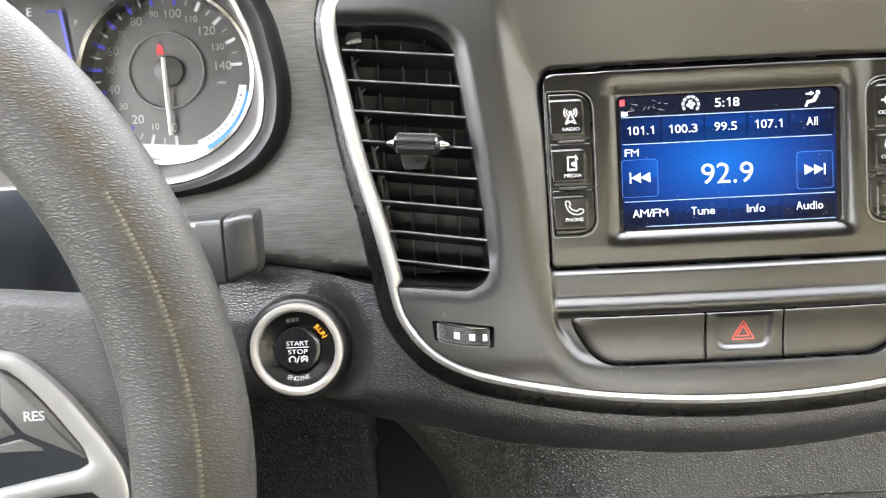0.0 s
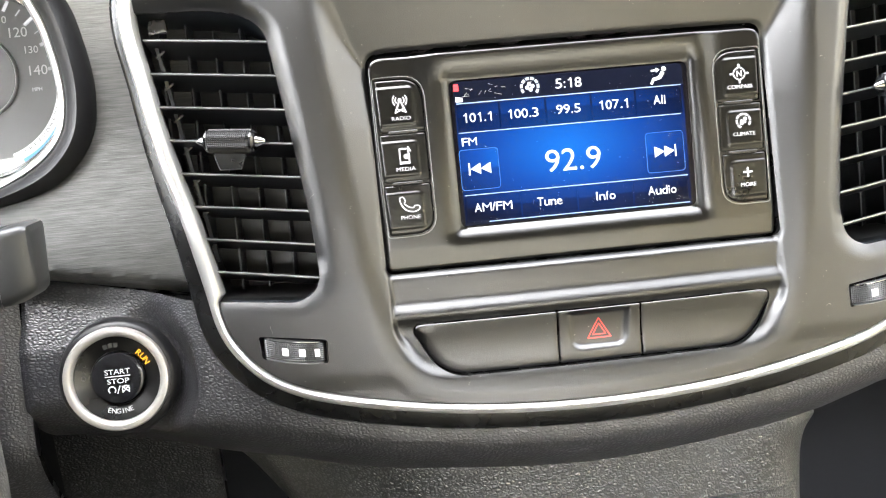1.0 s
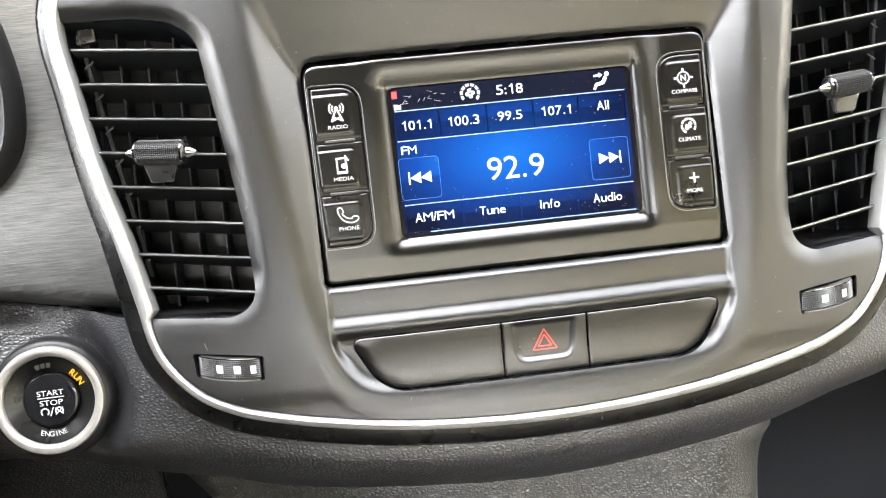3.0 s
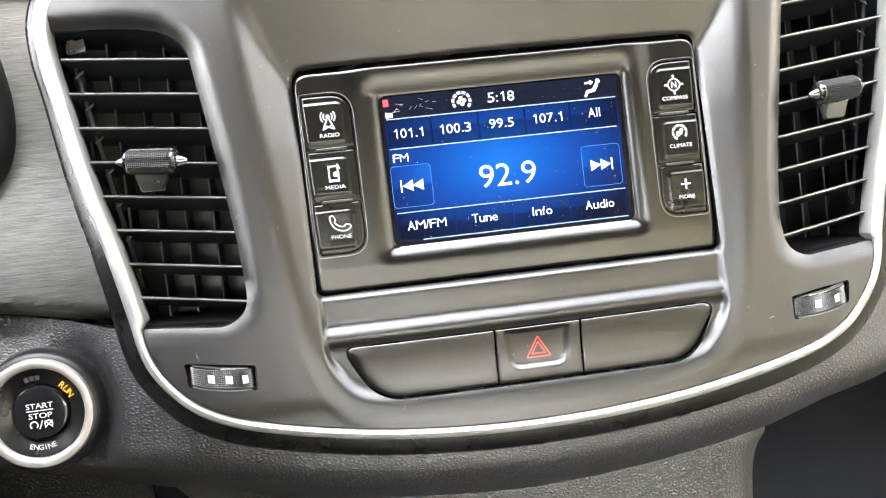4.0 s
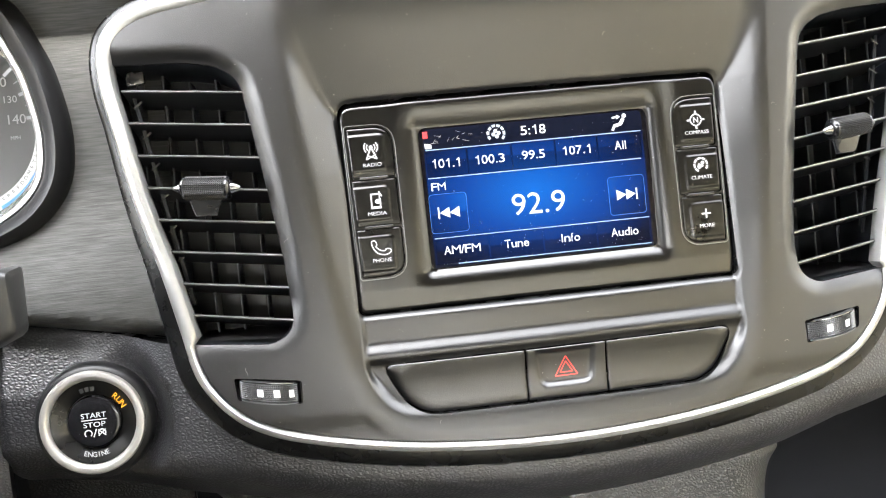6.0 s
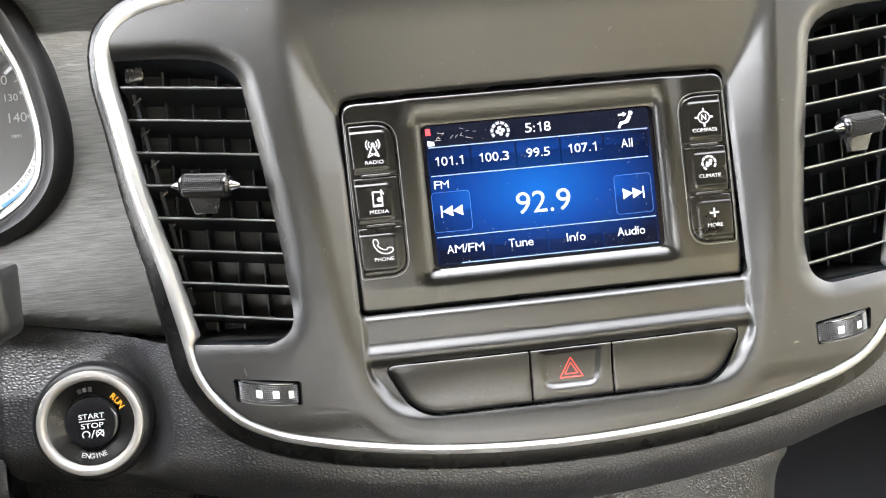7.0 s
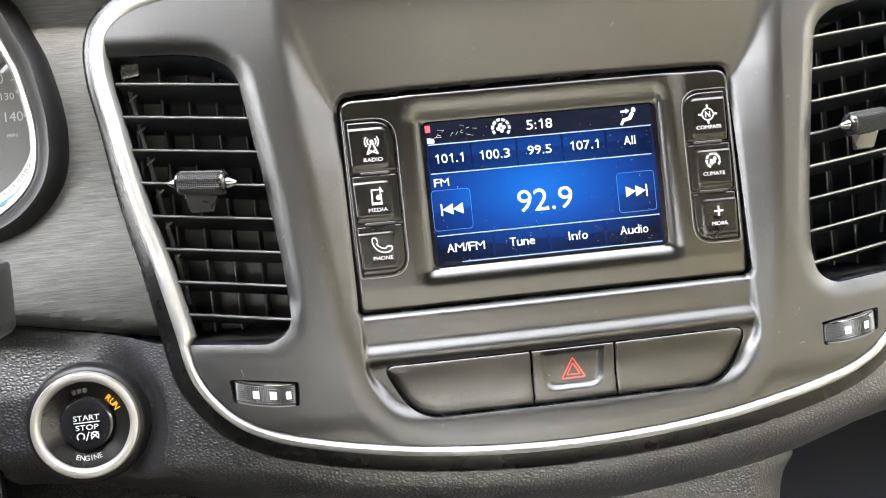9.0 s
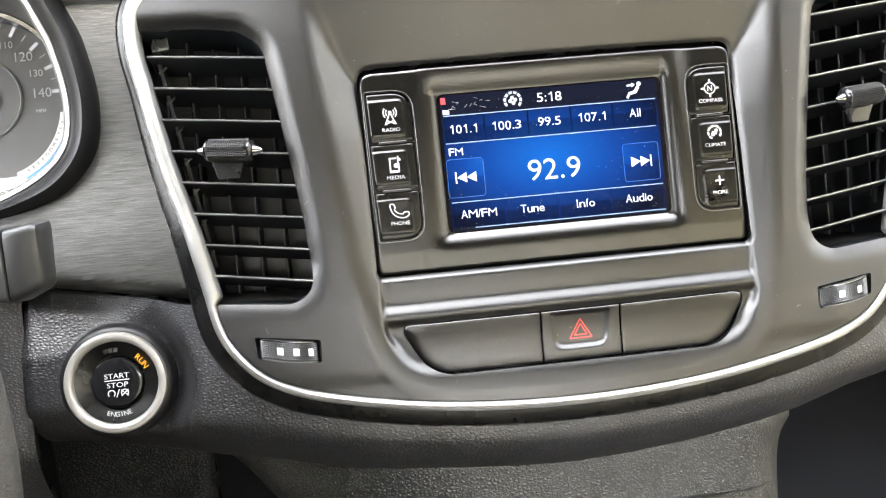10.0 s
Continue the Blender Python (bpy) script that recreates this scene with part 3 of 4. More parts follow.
    part("end_cap", turned([(length - 0.7, 2.6), (length - 0.6, 2.6), (length + 2.5, 1.4), (length + 3.5, 0.7)]), STEEL, knob, "bright cone end")
    for d in (0.5, length - 2.9):
        part("collar", turned([(d, 3.0), (d + 0.3, 3.9), (d + 1.2, 4.9), (d + 2.0, 4.9), (d + 2.4, 4.2)] if d < 5 else [(d, 4.2), (d + 0.4, 4.9), (d + 1.2, 4.9), (d + 2.1, 3.9), (d + 2.4, 3.0)]), GLOSS, knob, "black collar")
    tab = rounded([(-164.5, -34.5), (-162.5, -42.5), (-152.5, -43), (-149.5, -36)], 1.0)
    tab = [(s * p[0], p[1]) for p in tab]
    part("tab", plate(tab, lambda u, v: face_w(u) - 7 + (v + 43) * 0.3, lambda u, v: face_w(u) - 4.5 + (v + 43) * 0.35, 0.6, back=True), TABGREY, knob, "small glossy tab under the slider")


    if s > 0:
        latch = [(-189, 29), (-181.5, 29.2), (-181, 23), (-190, 22)]
        part("shutter_tab", plate(rounded([(s * a, b) for a, b in latch], 1.5), face_w(-185) - 14, face_w(-185) - 11, 0.5), TABGREY, th, "small grey shutter tab")


vent(1)
vent(-1)


# ---- thumbwheels under the vents ----
def thumbwheel(s, marks):
    th = thing("thumbwheel", (s * -137, -131, 0), "dimpled black vent thumbwheel with white marks", "thumbwheel", "vent thumbwheels")
    bm = loft([[(s * p[0], p[1], face_w(p[0]) - z) for p in inset(WHEEL_SLOT, k)] for k, z in ((-0.3, 0.4), (0.5, 0.0), (0.9, 1.0), (0.9, 9))])
    part("slot", bm, GLOSS, th)
    cu, cw, r = -137, -8.0, 17.0

    def on(a, v, grow=0.0):
        u = cu + (r + grow) * math.sin(a) * 0.86
        return (s * u, -126.0 + v - (u + 137) * 0.15, cw + 3 - (u + 137) * -0.28 * 0.5 + (r + grow) * math.cos(a) * 0.86)

    n, rings = 75, 19
    rows = []
    for j in range(rings):
        v = -4.0 + 8.0 * j / (rings - 1)
        rows.append([on(-1.15 + 2.3 * k / (n - 1), v, 0.5 if j % 2 and k % 2 else 0.0) for k in range(n)])
    part("wheel", loft(rows, closed=False), DIMPLED, th, "dimpled black wheel", True)
    for v in (4.7, -4.7):
        rows = [[on(-1.15 + 2.3 * k / 29, v + dv, g) for k in range(30)] for dv, g in ((-0.25, 0.1), (-0.15, 0.3), (0.1, 0.3), (0.3, -0.4), (0.3, -4))]
        part("rim", loft(rows, closed=False), STEEL if v > 0 else PALEEDGE, th, "bright wheel edge")
    for a in marks:
        rows = [[on(a + da, v, 0.52) for da in (-0.095, -0.04, 0.04, 0.095)] for v in (-1.65, -0.6, 0.6, 1.65)]
        part("mark", loft(rows, closed=False), WHITE, th, "white square mark")


thumbwheel(1, (-0.22, 0.28, 0.78))
thumbwheel(-1, (0.36, -0.3))

# ---- radio ----
radio = thing("radio", (0, -95.5, -10), "black car radio with a blue touch screen and six side keys", "radio")
SX0, SX1, SY0, SY1 = -56.0, 55.9, -79.3, -11.3


d_bz = sdf(BEZEL)


def bezel_w(u, v):
    dx = np.clip(np.maximum((SX0 - u) / 13.0, (u - SX1) / 9.5), 0, 1)
    low, top = np.clip((SY0 - v) / 11.5, 0, 1), np.clip((v - SY1) / 10.5, 0, 1)
    away = np.clip(1 - np.hypot(dx, low) / 0.9, 0, 1) ** 2.3 * (2 - 2 * smooth(top * 0.5 + 0.5))
    return -0.7 - 3.0 * away - 3.2 * smooth((np.abs(u) - 58) / 16) * smooth((v + 95) / 120) - 0.1 * np.maximum(-86 - v, 0) - 0.3 * np.clip(1 - d_bz(u, v) / 0.8, 0, 1) ** 2


SCREEN = rounded([(SX0, SY1), (SX0, SY0), (SX1, SY0), (SX1, SY1)], 4)
GLASS = rounded([(-55.5, -10.5), (-55.5, -79.5), (58.0, -79.5), (58.0, -10.5)], 4)
SIDE_KEYS = []
for s in (-1, 1):
    for k in range(3):
        top, bot = (-9.0, -32.0) if k == 0 else (-33.6, -55.2) if k == 1 else (-56.8, -79.0)
        r = [0.6, 0.6, 8.5 if k == 2 else 0.8, 9.5 if k == 0 else 0.8]
        SIDE_KEYS.append((s, k, rounded([(s * 89.3, top), (s * 88.6, bot), (s * 68.4, bot), (s * 68.6, top)], r)))
d_key = [sdf(inset(p, -0.42)) for _, _, p in SIDE_KEYS]
d_scr = sdf(inset(SCREEN, 0.2))
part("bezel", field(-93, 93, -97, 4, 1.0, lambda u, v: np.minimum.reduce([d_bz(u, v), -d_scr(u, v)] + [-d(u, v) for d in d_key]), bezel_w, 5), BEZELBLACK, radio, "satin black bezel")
part("body", plate(inset(BEZEL, -5), -60, -17, 1, back=True), VENTBLACK, radio, "black body behind the bezel")


# thin raised line round each group of side keys, its highlight painted pale
for s in (-1, 1):
    group = rounded([(s * 90.0, -8.2), (s * 89.2, -79.8), (s * 67.7, -79.8), (s * 67.9, -8.2)], [1.2, 1.2, 9, 10])
    part("key_surround", loft([lift(inset(group, k), lambda u, v: bezel_w(u, v) + z) for k, z in ((-0.85, -0.3), (-0.7, 0.35), (-0.45, 0.35), (-0.25, -0.5))]), PALEEDGE, radio, "thin raised line round the keys, pale as a painted highlight")


def blue(name, gain, lift=0.0):
    """Lit display glass: brightest blue left of the middle, falling to navy at the rim."""
    m, nt, b = material(name)
    tc = nt.nodes.new("ShaderNodeTexCoord")
    mp = nt.nodes.new("ShaderNodeMapping")
    mp.inputs["Location"].default_value = (0.03, -1.3, 0)
    mp.inputs["Scale"].default_value = (15.0, 26.0, 0)
    nt.links.new(tc.outputs["Object"], mp.inputs[0])
    ln = nt.nodes.new("ShaderNodeVectorMath")
    ln.operation = "LENGTH"
    nt.links.new(mp.outputs[0], ln.inputs[0])
    cr = nt.nodes.new("ShaderNodeValToRGB")
    cr.color_ramp.elements[0].color, cr.color_ramp.elements[0].position = (0.010, 0.19, 0.80, 1), lift
    cr.color_ramp.elements[1].color, cr.color_ramp.elements[1].position = (0.003, 0.011, 0.058, 1), 1.0
    e = cr.color_ramp.elements.new(0.5 + 0.4 * lift)
    e.color = (0.006, 0.075, 0.42, 1)
    nt.links.new(ln.outputs["Value"], cr.inputs[0])
    nt.links.new(cr.outputs[0], b.inputs["Emission Color"])
    b.inputs["Emission Strength"].default_value = gain * GLOW
    b.inputs["Base Color"].default_value, b.inputs["Roughness"].default_value = (0.001, 0.001, 0.0015, 1), 0.15
    b.inputs["Specular IOR Level"].default_value = 0.05
    return m


SCREENGLASS = blue("blue_screen", 1.1)
SCREENRIM = surface("screen_black_rim", (0.002, 0.002, 0.003), 0.15, spec=0.15, vary=0.1)
bm = bmesh.new()
bm.faces.new([bm.verts.new((p[0], p[1], -10.0)) for p in GLASS])
screen = part("screen", bm, SCREENRIM, radio, "lit blue touch screen")
bm = bmesh.new()
bm.faces.new([bm.verts.new((p[0], p[1], -9.98)) for p in rounded([(-53.2, -12), (-53.2, -77.9), (55.4, -77.9), (55.4, -12)], 1.5)])
part("display", bm, SCREENGLASS, screen, "lit blue display")

# ---- switch bank below the radio ----
bank = thing("switch_bank", (0, -143, 10), "satin black switch bank with two blank covers and a hazard key", "switch bank")



SCOOP = sdf(rounded([(-14.2, -112), (-11.8, -139.8), (15.2, -139.8), (17.8, -112)], [1, 6, 6, 1]))
for name, lo, hi in (("blank_cover", -90, -17.7), ("hazard_key", -17.0, 21.0), ("blank_cover", 21.7, 96)):
    inside = sdf(TRAY)
    bm = field(-88, 92, -147, -118, 0.75, lambda u, v: np.minimum.reduce([inside(u, v), u - lo, hi - u]),
               lambda u, v: tray_w(u, v) - 0.4 * np.clip(1 - np.minimum.reduce([inside(u, v), u - lo, hi - u]) / 0.6, 0, 1) ** 2
               - (1.9 * smooth(SCOOP(u, v) / 3.0) * smooth((-121.2 - v) / 1.5) if name == "hazard_key" else 0), 6)
    key = part(name, bm, SATIN, bank, "hazard warning key" if name == "hazard_key" else "")

part("backing", plate(inset(TRAY, -2), -4, lambda u, v: face_w(u) - 13, 0.5), VENTBLACK, bank, "black backing in the gaps")

# ---- dashboard round the stack ----
HOOD = spline([(-233, 50), (-227, 32), (-223, 6), (-226, -18), (-237, -35), (-253, -45), (-281, -51), (-312, -53), (-350, -53), (-420, -52), (-500, -46), (-530, 20), (-505, 84), (-420, 100), (-330, 98), (-278, 91), (-247, 75)], 6)
d_hood = sdf(inset(HOOD, 3))
def pad_foot(a):
    return np.interp(a, [0, 30, 60, 90, 120, 150, 190, 222, 260, 320], [-193.5, -192.5, -190, -186.3, -181, -173, -168, -164, -159, -157])


PAD_A = np.arange(0, 800, 2.0)
PAD_B = np.interp(PAD_A, [0, 100, 150, 183, 211, 232, 280, 800], [-5, -6.5, -11, -21, -38, -45.5, -47, -47])
PAD_B = np.convolve(np.pad(PAD_B, 6, mode="edge"), np.hanning(15)[1:-1] / np.hanning(15).sum(), mode="valid")


def pad_base(a):
    return np.interp(a, PAD_A, PAD_B)


def pad_w(u, v):
    a = np.abs(u)
    w = pad_base(a) - 8 * np.clip(1 - (v - pad_foot(a)) / 14, 0, 3) ** 2.2
    w = w - 0.28 * np.clip(v + 122, 0, 45) * smooth((a - 185) / 25)  # rolls back under the trim
    r = np.hypot(u + 227.8, v + 137)
    k = smooth((r - 29) / 15)
    return w * k + np.minimum(w, -46.5) * (1 - k) - 4 * smooth((a - 270) / 7) ** 2


def lip_deep(u):
    return np.interp(u, [-280, -222, -160, -110, -50, 0, 90, 150, 200, 280], [10, 14, 14, 12, 10, 9, 7.5, 5.5, 4.5, 3.0])


def pad_in(u, v):
    a = np.abs(u)
    return np.minimum.reduce([v - pad_foot(a) + lip_deep(u), -d_out(-a, v), -86 - 0.19 * (265 - a) - v, 277 - a])


solo("dash_pad", field(-280, 280, -208, -70, 2.0, pad_in, pad_w, 22), LEATHER, "black grained vinyl dashboard pad under the trim", "dashboard pad", "structure")
for s in (-1, 1):
    solo("knee_panel_left" if s < 0 else "knee_panel_right", field(-780 if s < 0 else 278, -278 if s < 0 else 780, -330, -80, 5, lambda u, v: 1 + 0 * u, lambda u, v: -49 - 4 * smooth((286 - np.abs(u)) / 8) ** 2 - 60 * smooth((-165 - v) / 90), 5), LEATHER,
         "black grained knee panel beside the dashboard pad", "dashboard panel", "structure")


# the pad's vinyl in a darker copy, its colour standing for shade
solo("knee_bolster_left", field(-278, -191, -330, -172, 4, lambda u, v: np.minimum(-192 - u, 276 + u), lambda u, v: -82 + 0.25 * (v + 180) - 4 * smooth((u + 196) / 4), 6), surface("shaded_vinyl", (0.0055, 0.0056, 0.006), 0.45, spec=0.3, vary=0.2, cells=0.85, cell_scale=640, stretch=(0.66, 1, 1)), "grained bolster low under the start button, coloured darker for shade", "dashboard panel", "structure")


def trim_w(u, v):
    return -34 - 9 * smooth((v + 92) / 85) - 14 * np.clip(1 - (v - (-86 - 0.19 * (265 - np.abs(u)))) / 9, 0, 1) ** 2


for s, name in ((-1, "trim_left"), (1, "trim_right")):
    solo(name, field(-780 if s < 0 else 175, -175 if s < 0 else 780, -108, 110, 3.0,
                     lambda u, v: np.minimum.reduce([v + 86 + 0.19 * np.maximum(265 - np.abs(u), -40) - 1.5, -d_hood(-np.abs(u), v), 108 - v, 0 * u + np.abs(u) - 178]), trim_w, 6),
         STREAK, "dark brushed trim panel with horizontal streaks", "dashboard trim", "structure")

ARCH = spline([(-262, -176), (-225, -180), (-200, -183.5), (-188, -187), (-177, -193.5), (-164, -208), (-154, -222), (-146, -245), (-141, -275), (-138, -330)], 6, closed=False)
d_arch = sdf(np.concatenate([ARCH, [(160, -330), (160, -170), (-262, -170)]]))


def console_w(u, v):
    a = np.clip(1 - d_arch(u, np.minimum(v, -178)) / 15, 0, 1)
    return (-25 - 75 * np.clip((-60 - u) / 166, 0, 1) ** 1.7 - 22 * (1 - np.sqrt(1 - 0.97 * a * a)) - 46 * (1 - np.sqrt(1 - np.clip((u - 84 - 9 * np.exp((np.minimum(v, -196) + 196) / 9)) / 38.5, 0, 0.985) ** 2))
            + (0.1 + 0.15 * smooth((-20 - u) / 120)) * (v + 186) - 3 * smooth((-228 - v) / 1.5) * smooth((u + 45) / 8) * smooth((112 - u) / 6))


solo("console", field(-262, 136, -330, -172, 1.6, lambda u, v: np.minimum.reduce([d_arch(u, v), 121 + 9 * np.exp((np.minimum(v, -196) + 196) / 9) - u, -1 - v + pad_foot(np.abs(u)), v + 328]), console_w, 60),
     CONSOLE, "black grained lower console under the dashboard", "centre console", "structure")

# ---- start button ----
start = thing("start_button", (-228, -137, -46), "round black engine start button in a satin metal ring", "start button")
C = (-227.8, -137.0)
part("collar", lathe(*C, [(25, -39), (27, -39.4), (28.4, -41), (29.4, -44.5), (30, -56)]), HOODSKIN, start, "black collar")
part("ring", lathe(*C, [(25.6, -42), (25.6, -38), (25.0, -36.8), (23.4, -36.4), (21.9, -36.9), (20.9, -38.2), (20.6, -44)]), RINGMETAL, start, "satin metal ring")
part("dish", lathe(*C, [(20.7, -39), (20.0, -39.2), (13.4, -42.4), (13.2, -46)]), DISH, start, "dished black surround")
cap = part("button", lathe(*C, [(13.0, -46), (13.0, -41.2), (12.4, -40.2), (11, -39.8), (6, -40.3), (0.01, -40.5)]), GLOSS, start, "glossy black push button")

# ---- instrument cluster ----
cluster = thing("instrument_cluster", (-310, -45, -150), "speedometer dial in a black hood with a bright ring", "instrument cluster")
G = (-320.0, 31.5)
cut = 8 + 6 * smooth((HOOD[:, 0] + 285) / 45)
DIALC = np.array((-316.0, 26.0))


def to_circle(poly, r):
    d = np.array(poly) - DIALC
    return DIALC + d / np.linalg.norm(d, axis=1)[:, None] * r


part("hood", loft([lift(HOOD, -62), lift(HOOD, -44), lift(inset(HOOD, 0.12 * cut), -36), lift(inset(HOOD, 0.45 * cut), -32), lift(inset(HOOD, 0.8 * cut), -35), lift(inset(HOOD, cut), -40)]), HOODSKIN, cluster, "black vinyl hood")
part("bright_ring", loft([lift(inset(HOOD, cut - 0.3), -41), lift(inset(HOOD, cut + 0.6), -39.2), lift(inset(HOOD, cut + 2.6), -39.6), lift(inset(HOOD, cut + 4.2), -42), lift(inset(HOOD, cut + 4.4), -46)]), CHROME, cluster, "bright ring round the dial")
CONE = surface("dial_cone_plastic", (0.05, 0.05, 0.049), 0.35, vary=0.1)
near = inset(HOOD, cut + 4.2)
ring = near + (to_circle(near, 56.5) - near) * smooth((near[:, 0] + 385) / 35)[:, None]
part("cone", loft([lift(near + (ring - near) * f, -45 - 84 * f**0.9) for f in (0, 0.25, 0.5, 0.75, 1)]), CONE, cluster, "grey cone inside the ring")
part("dial_rim", loft([lift(to_circle(near, r), w) for r, w in ((57, -130), (56, -128), (53.8, -129), (53, -134), (53, -148))]), STEEL, cluster, "bright dial edge")
FACE = surface("dial_face", (0.1, 0.1, 0.098), 0.35, vary=0.12, scale=40)
bm = bmesh.new()
bm.faces.new([bm.verts.new((p[0], p[1], -147)) for p in disc(*DIALC, 56, 64)])
dial = part("dial", bm, FACE, cluster, "grey dial face")
PRINT = glowing("lit_print", (0.75, 0.76, 0.78), 0.75 * GLOW)
NUMERAL = surface("numeral_print", (0.34, 0.34, 0.335), 0.5, vary=0.05)
TICKBLUE = glowing("blue_tick", (0.12, 0.12, 0.75), 0.6 * GLOW)
REDLIT = glowing("red_lamp", (0.9, 0.05, 0.06), 0.9 * GLOW)
SKYBLUE = glowing("blue_reflection", (0.10, 0.38, 0.85), 0.7 * GLOW)


def flat(polys, w):
    bm = bmesh.new()
    for p in [q for p in polys for q in (p if np.ndim(p[0]) == 2 else [p])]:
        bmesh.ops.triangulate(bm, faces=[bm.faces.new([bm.verts.new((q[0], q[1], w)) for q in p])])
    return bm


def arc(cu, cv, r0, r1, a0, a1, n=24):
    a = np.radians(np.linspace(a0, a1, n))
    o, i = np.stack([cu + r1 * np.cos(a), cv + r1 * np.sin(a)], 1), np.stack([cu + r0 * np.cos(a), cv + r0 * np.sin(a)], 1)
    return [np.array((o[k], o[k + 1], i[k + 1], i[k])) for k in range(n - 1)]


def sweep(cu, cv, r, a0, a1, n=20):
    a = np.radians(np.linspace(a0, a1, n))
    return np.stack([cu + r * np.cos(a), cv + r * np.sin(a)], 1)


def bar(p, q, t):
    p, q = np.array(p, float), np.array(q, float)
    n = np.array((-(q - p)[1], (q - p)[0])) / np.linalg.norm(q - p) * t / 2
    return [p + n, p - n, q - n, q + n]


for mph in range(0, 150, 10):
    a = radians(-86 - 1.94 * mph)
    big = mph % 20 == 0
    words("numeral", str(mph), 8.2 if big else 6.0, (G[0] + 37 * math.cos(a), G[1] + 37 * math.sin(a), -146.6), NUMERAL, dial, raised=0.1)
    if mph < 150:
        part("tick", flat([bar((G[0] + 42.5 * math.cos(a), G[1] + 42.5 * math.sin(a)), (G[0] + 49 * math.cos(a), G[1] + 49 * math.sin(a)), 2.0)], -146.6), TICKBLUE if 10 < mph < 110 else PRINT, dial)
    if mph < 140:
        b = a - radians(9.7)
        part("tick", flat([bar((G[0] + 43.5 * math.cos(b), G[1] + 43.5 * math.sin(b)), (G[0] + 48 * math.cos(b), G[1] + 48 * math.sin(b)), 0.7)], -146.6), PRINT, dial)
words("unit_print", "MPH", 3.0, (-285, 22, -146.6), PRINT, dial)
part("inner_ring", lathe(*G, [(25.2, -147), (25, -145.4), (24.4, -145), (23.8, -145.5), (23.6, -147)], 64), CHROME, dial, "thin bright inner ring")
part("hub_cap", lathe(G[0] + 1.5, G[1] - 0.5, [(10, -147), (9.5, -144.5), (8, -143.5), (0.01, -143)], 40), SPEEDKEY, dial, "black needle hub")
n0, n1 = np.array((G[0] - 0.8, G[1] + 8)), np.array((G[0] + 1.0, G[1] - 42))
part("needle", loft([[(p[0] - h, p[1], -142.6), (p[0], p[1], -141.6), (p[0] + h, p[1], -142.6)] for p, h in ((n0, 1.5), (n0 * 0.4 + n1 * 0.6, 1.6), (n1, 1.2))], closed=False), WHITE, dial, "white needle")
part("warning_lamp", flat([[(-326, 42), (-321, 42), (-322, 47.5), (-325, 49)]], -146.5), REDLIT, dial, "red warning lamp")
# ribbon with the dial's name, pale crescent and blue arc at the foot of the dial
# all three glow by emission in place of light reflected in the dial
RIBBON = glowing("glowing_ribbon", (0.85, 0.85, 0.83), 0.75 * GLOW)
part("ribbon", loft([[(x, y, w) for x, y in sweep(*DIALC, r, -72, -8)] for r, w in ((42.8, -146), (43.4, -145), (48.2, -142.6), (48.7, -143))], closed=False), RIBBON, dial, "pale name ribbon with added glow")
part("blue_reflection", flat([arc(*DIALC, 48.9, 53.5, -66, -12)], -142.2), SKYBLUE, dial, "blue reflection painted as a glowing arc")
part("crescent", flat([np.concatenate([sweep(*DIALC, 53, -122, -58), [(DIALC[0] + 26, DIALC[1] - 42), (DIALC[0] + 6, DIALC[1] - 43.5), (DIALC[0] - 24, DIALC[1] - 41)]])], -145.8), RIBBON, dial, "pale reflection at the foot of the dial, painted as a glowing crescent")
for k, ch in enumerate("SPEEDOMETER"):
    a = radians(-62 + 4.6 * k)
    words("letter", ch, 3.2, (DIALC[0] + 45.8 * math.cos(a), DIALC[1] + 45.8 * math.sin(a), -143.4), DARK, dial, slant=a + math.pi / 2, raised=0.05)
bm = bmesh.new()
bm.faces.new([bm.verts.new((u, v, -152)) for u, v in ((-560, -70), (-262, -70), (-262, 120), (-560, 120))])
part("backing", bm, surface("gauge_panel", (0.09, 0.09, 0.088), 0.5, vary=0.15), cluster, "dark panel behind the dials")
part("blue_bar", flat([bar((-397, 74), (-388, 73), 1.2), bar((-388, 74), (-383.5, 42), 2.0)], -149.5), glowing("blue_gauge_bar", (0.08, 0.09, 0.7), 0.8 * GLOW), cluster, "blue fuel gauge bar")
words("gauge_letter", "E", 8, (-408, 74, -149.5), PRINT, cluster)
words("gauge_letter", "F", 5, (-378, 66, -149.5), PRINT, cluster)

# ---- steering column, wheel and stalk ----
column = thing("steering_column", (-400, -110, -60), "black plastic steering column shroud behind the wheel", "steering column")
sec = rounded([(-470, -40), (-470, -190), (-325, -190), (-325, -40)], 28)
part("shroud", loft([lift(inset(sec, k), w) for k, w in ((0, -140), (4, 20), (10, 70), (30, 84))], caps=True), VENTBLACK, column)
part("shaft", lathe(-446, -150, [(30, 60), (30, 104)], 32), DARK, column)

wheel = thing("steering_wheel", (-446, -340, 120), "grey leather steering wheel with worn rim and silver trim", "steering wheel")
RC, RT, WC = 206.0, 22.8, Vector((-446, -150, 126))


def on_rim(a, b, grow=0.0):
    out = Vector((math.cos(a), math.sin(a), 0))
    return WC + out * RC + (out * math.cos(b) + Vector((0, 0, 0.72)) * math.sin(b)) * (RT + grow)


part("rim", loft([[on_rim(a, b) for b in np.arange(24) * 2 * math.pi / 24] for a in np.arange(120) * 2 * math.pi / 120], wrap=True), RIMSKIN, wheel, "worn grey leather rim")
SEAM = surface("worn_seam", (0.058, 0.052, 0.037), 0.58, vary=0.9, scale=420, grain=0.3)
bm = bmesh.new()
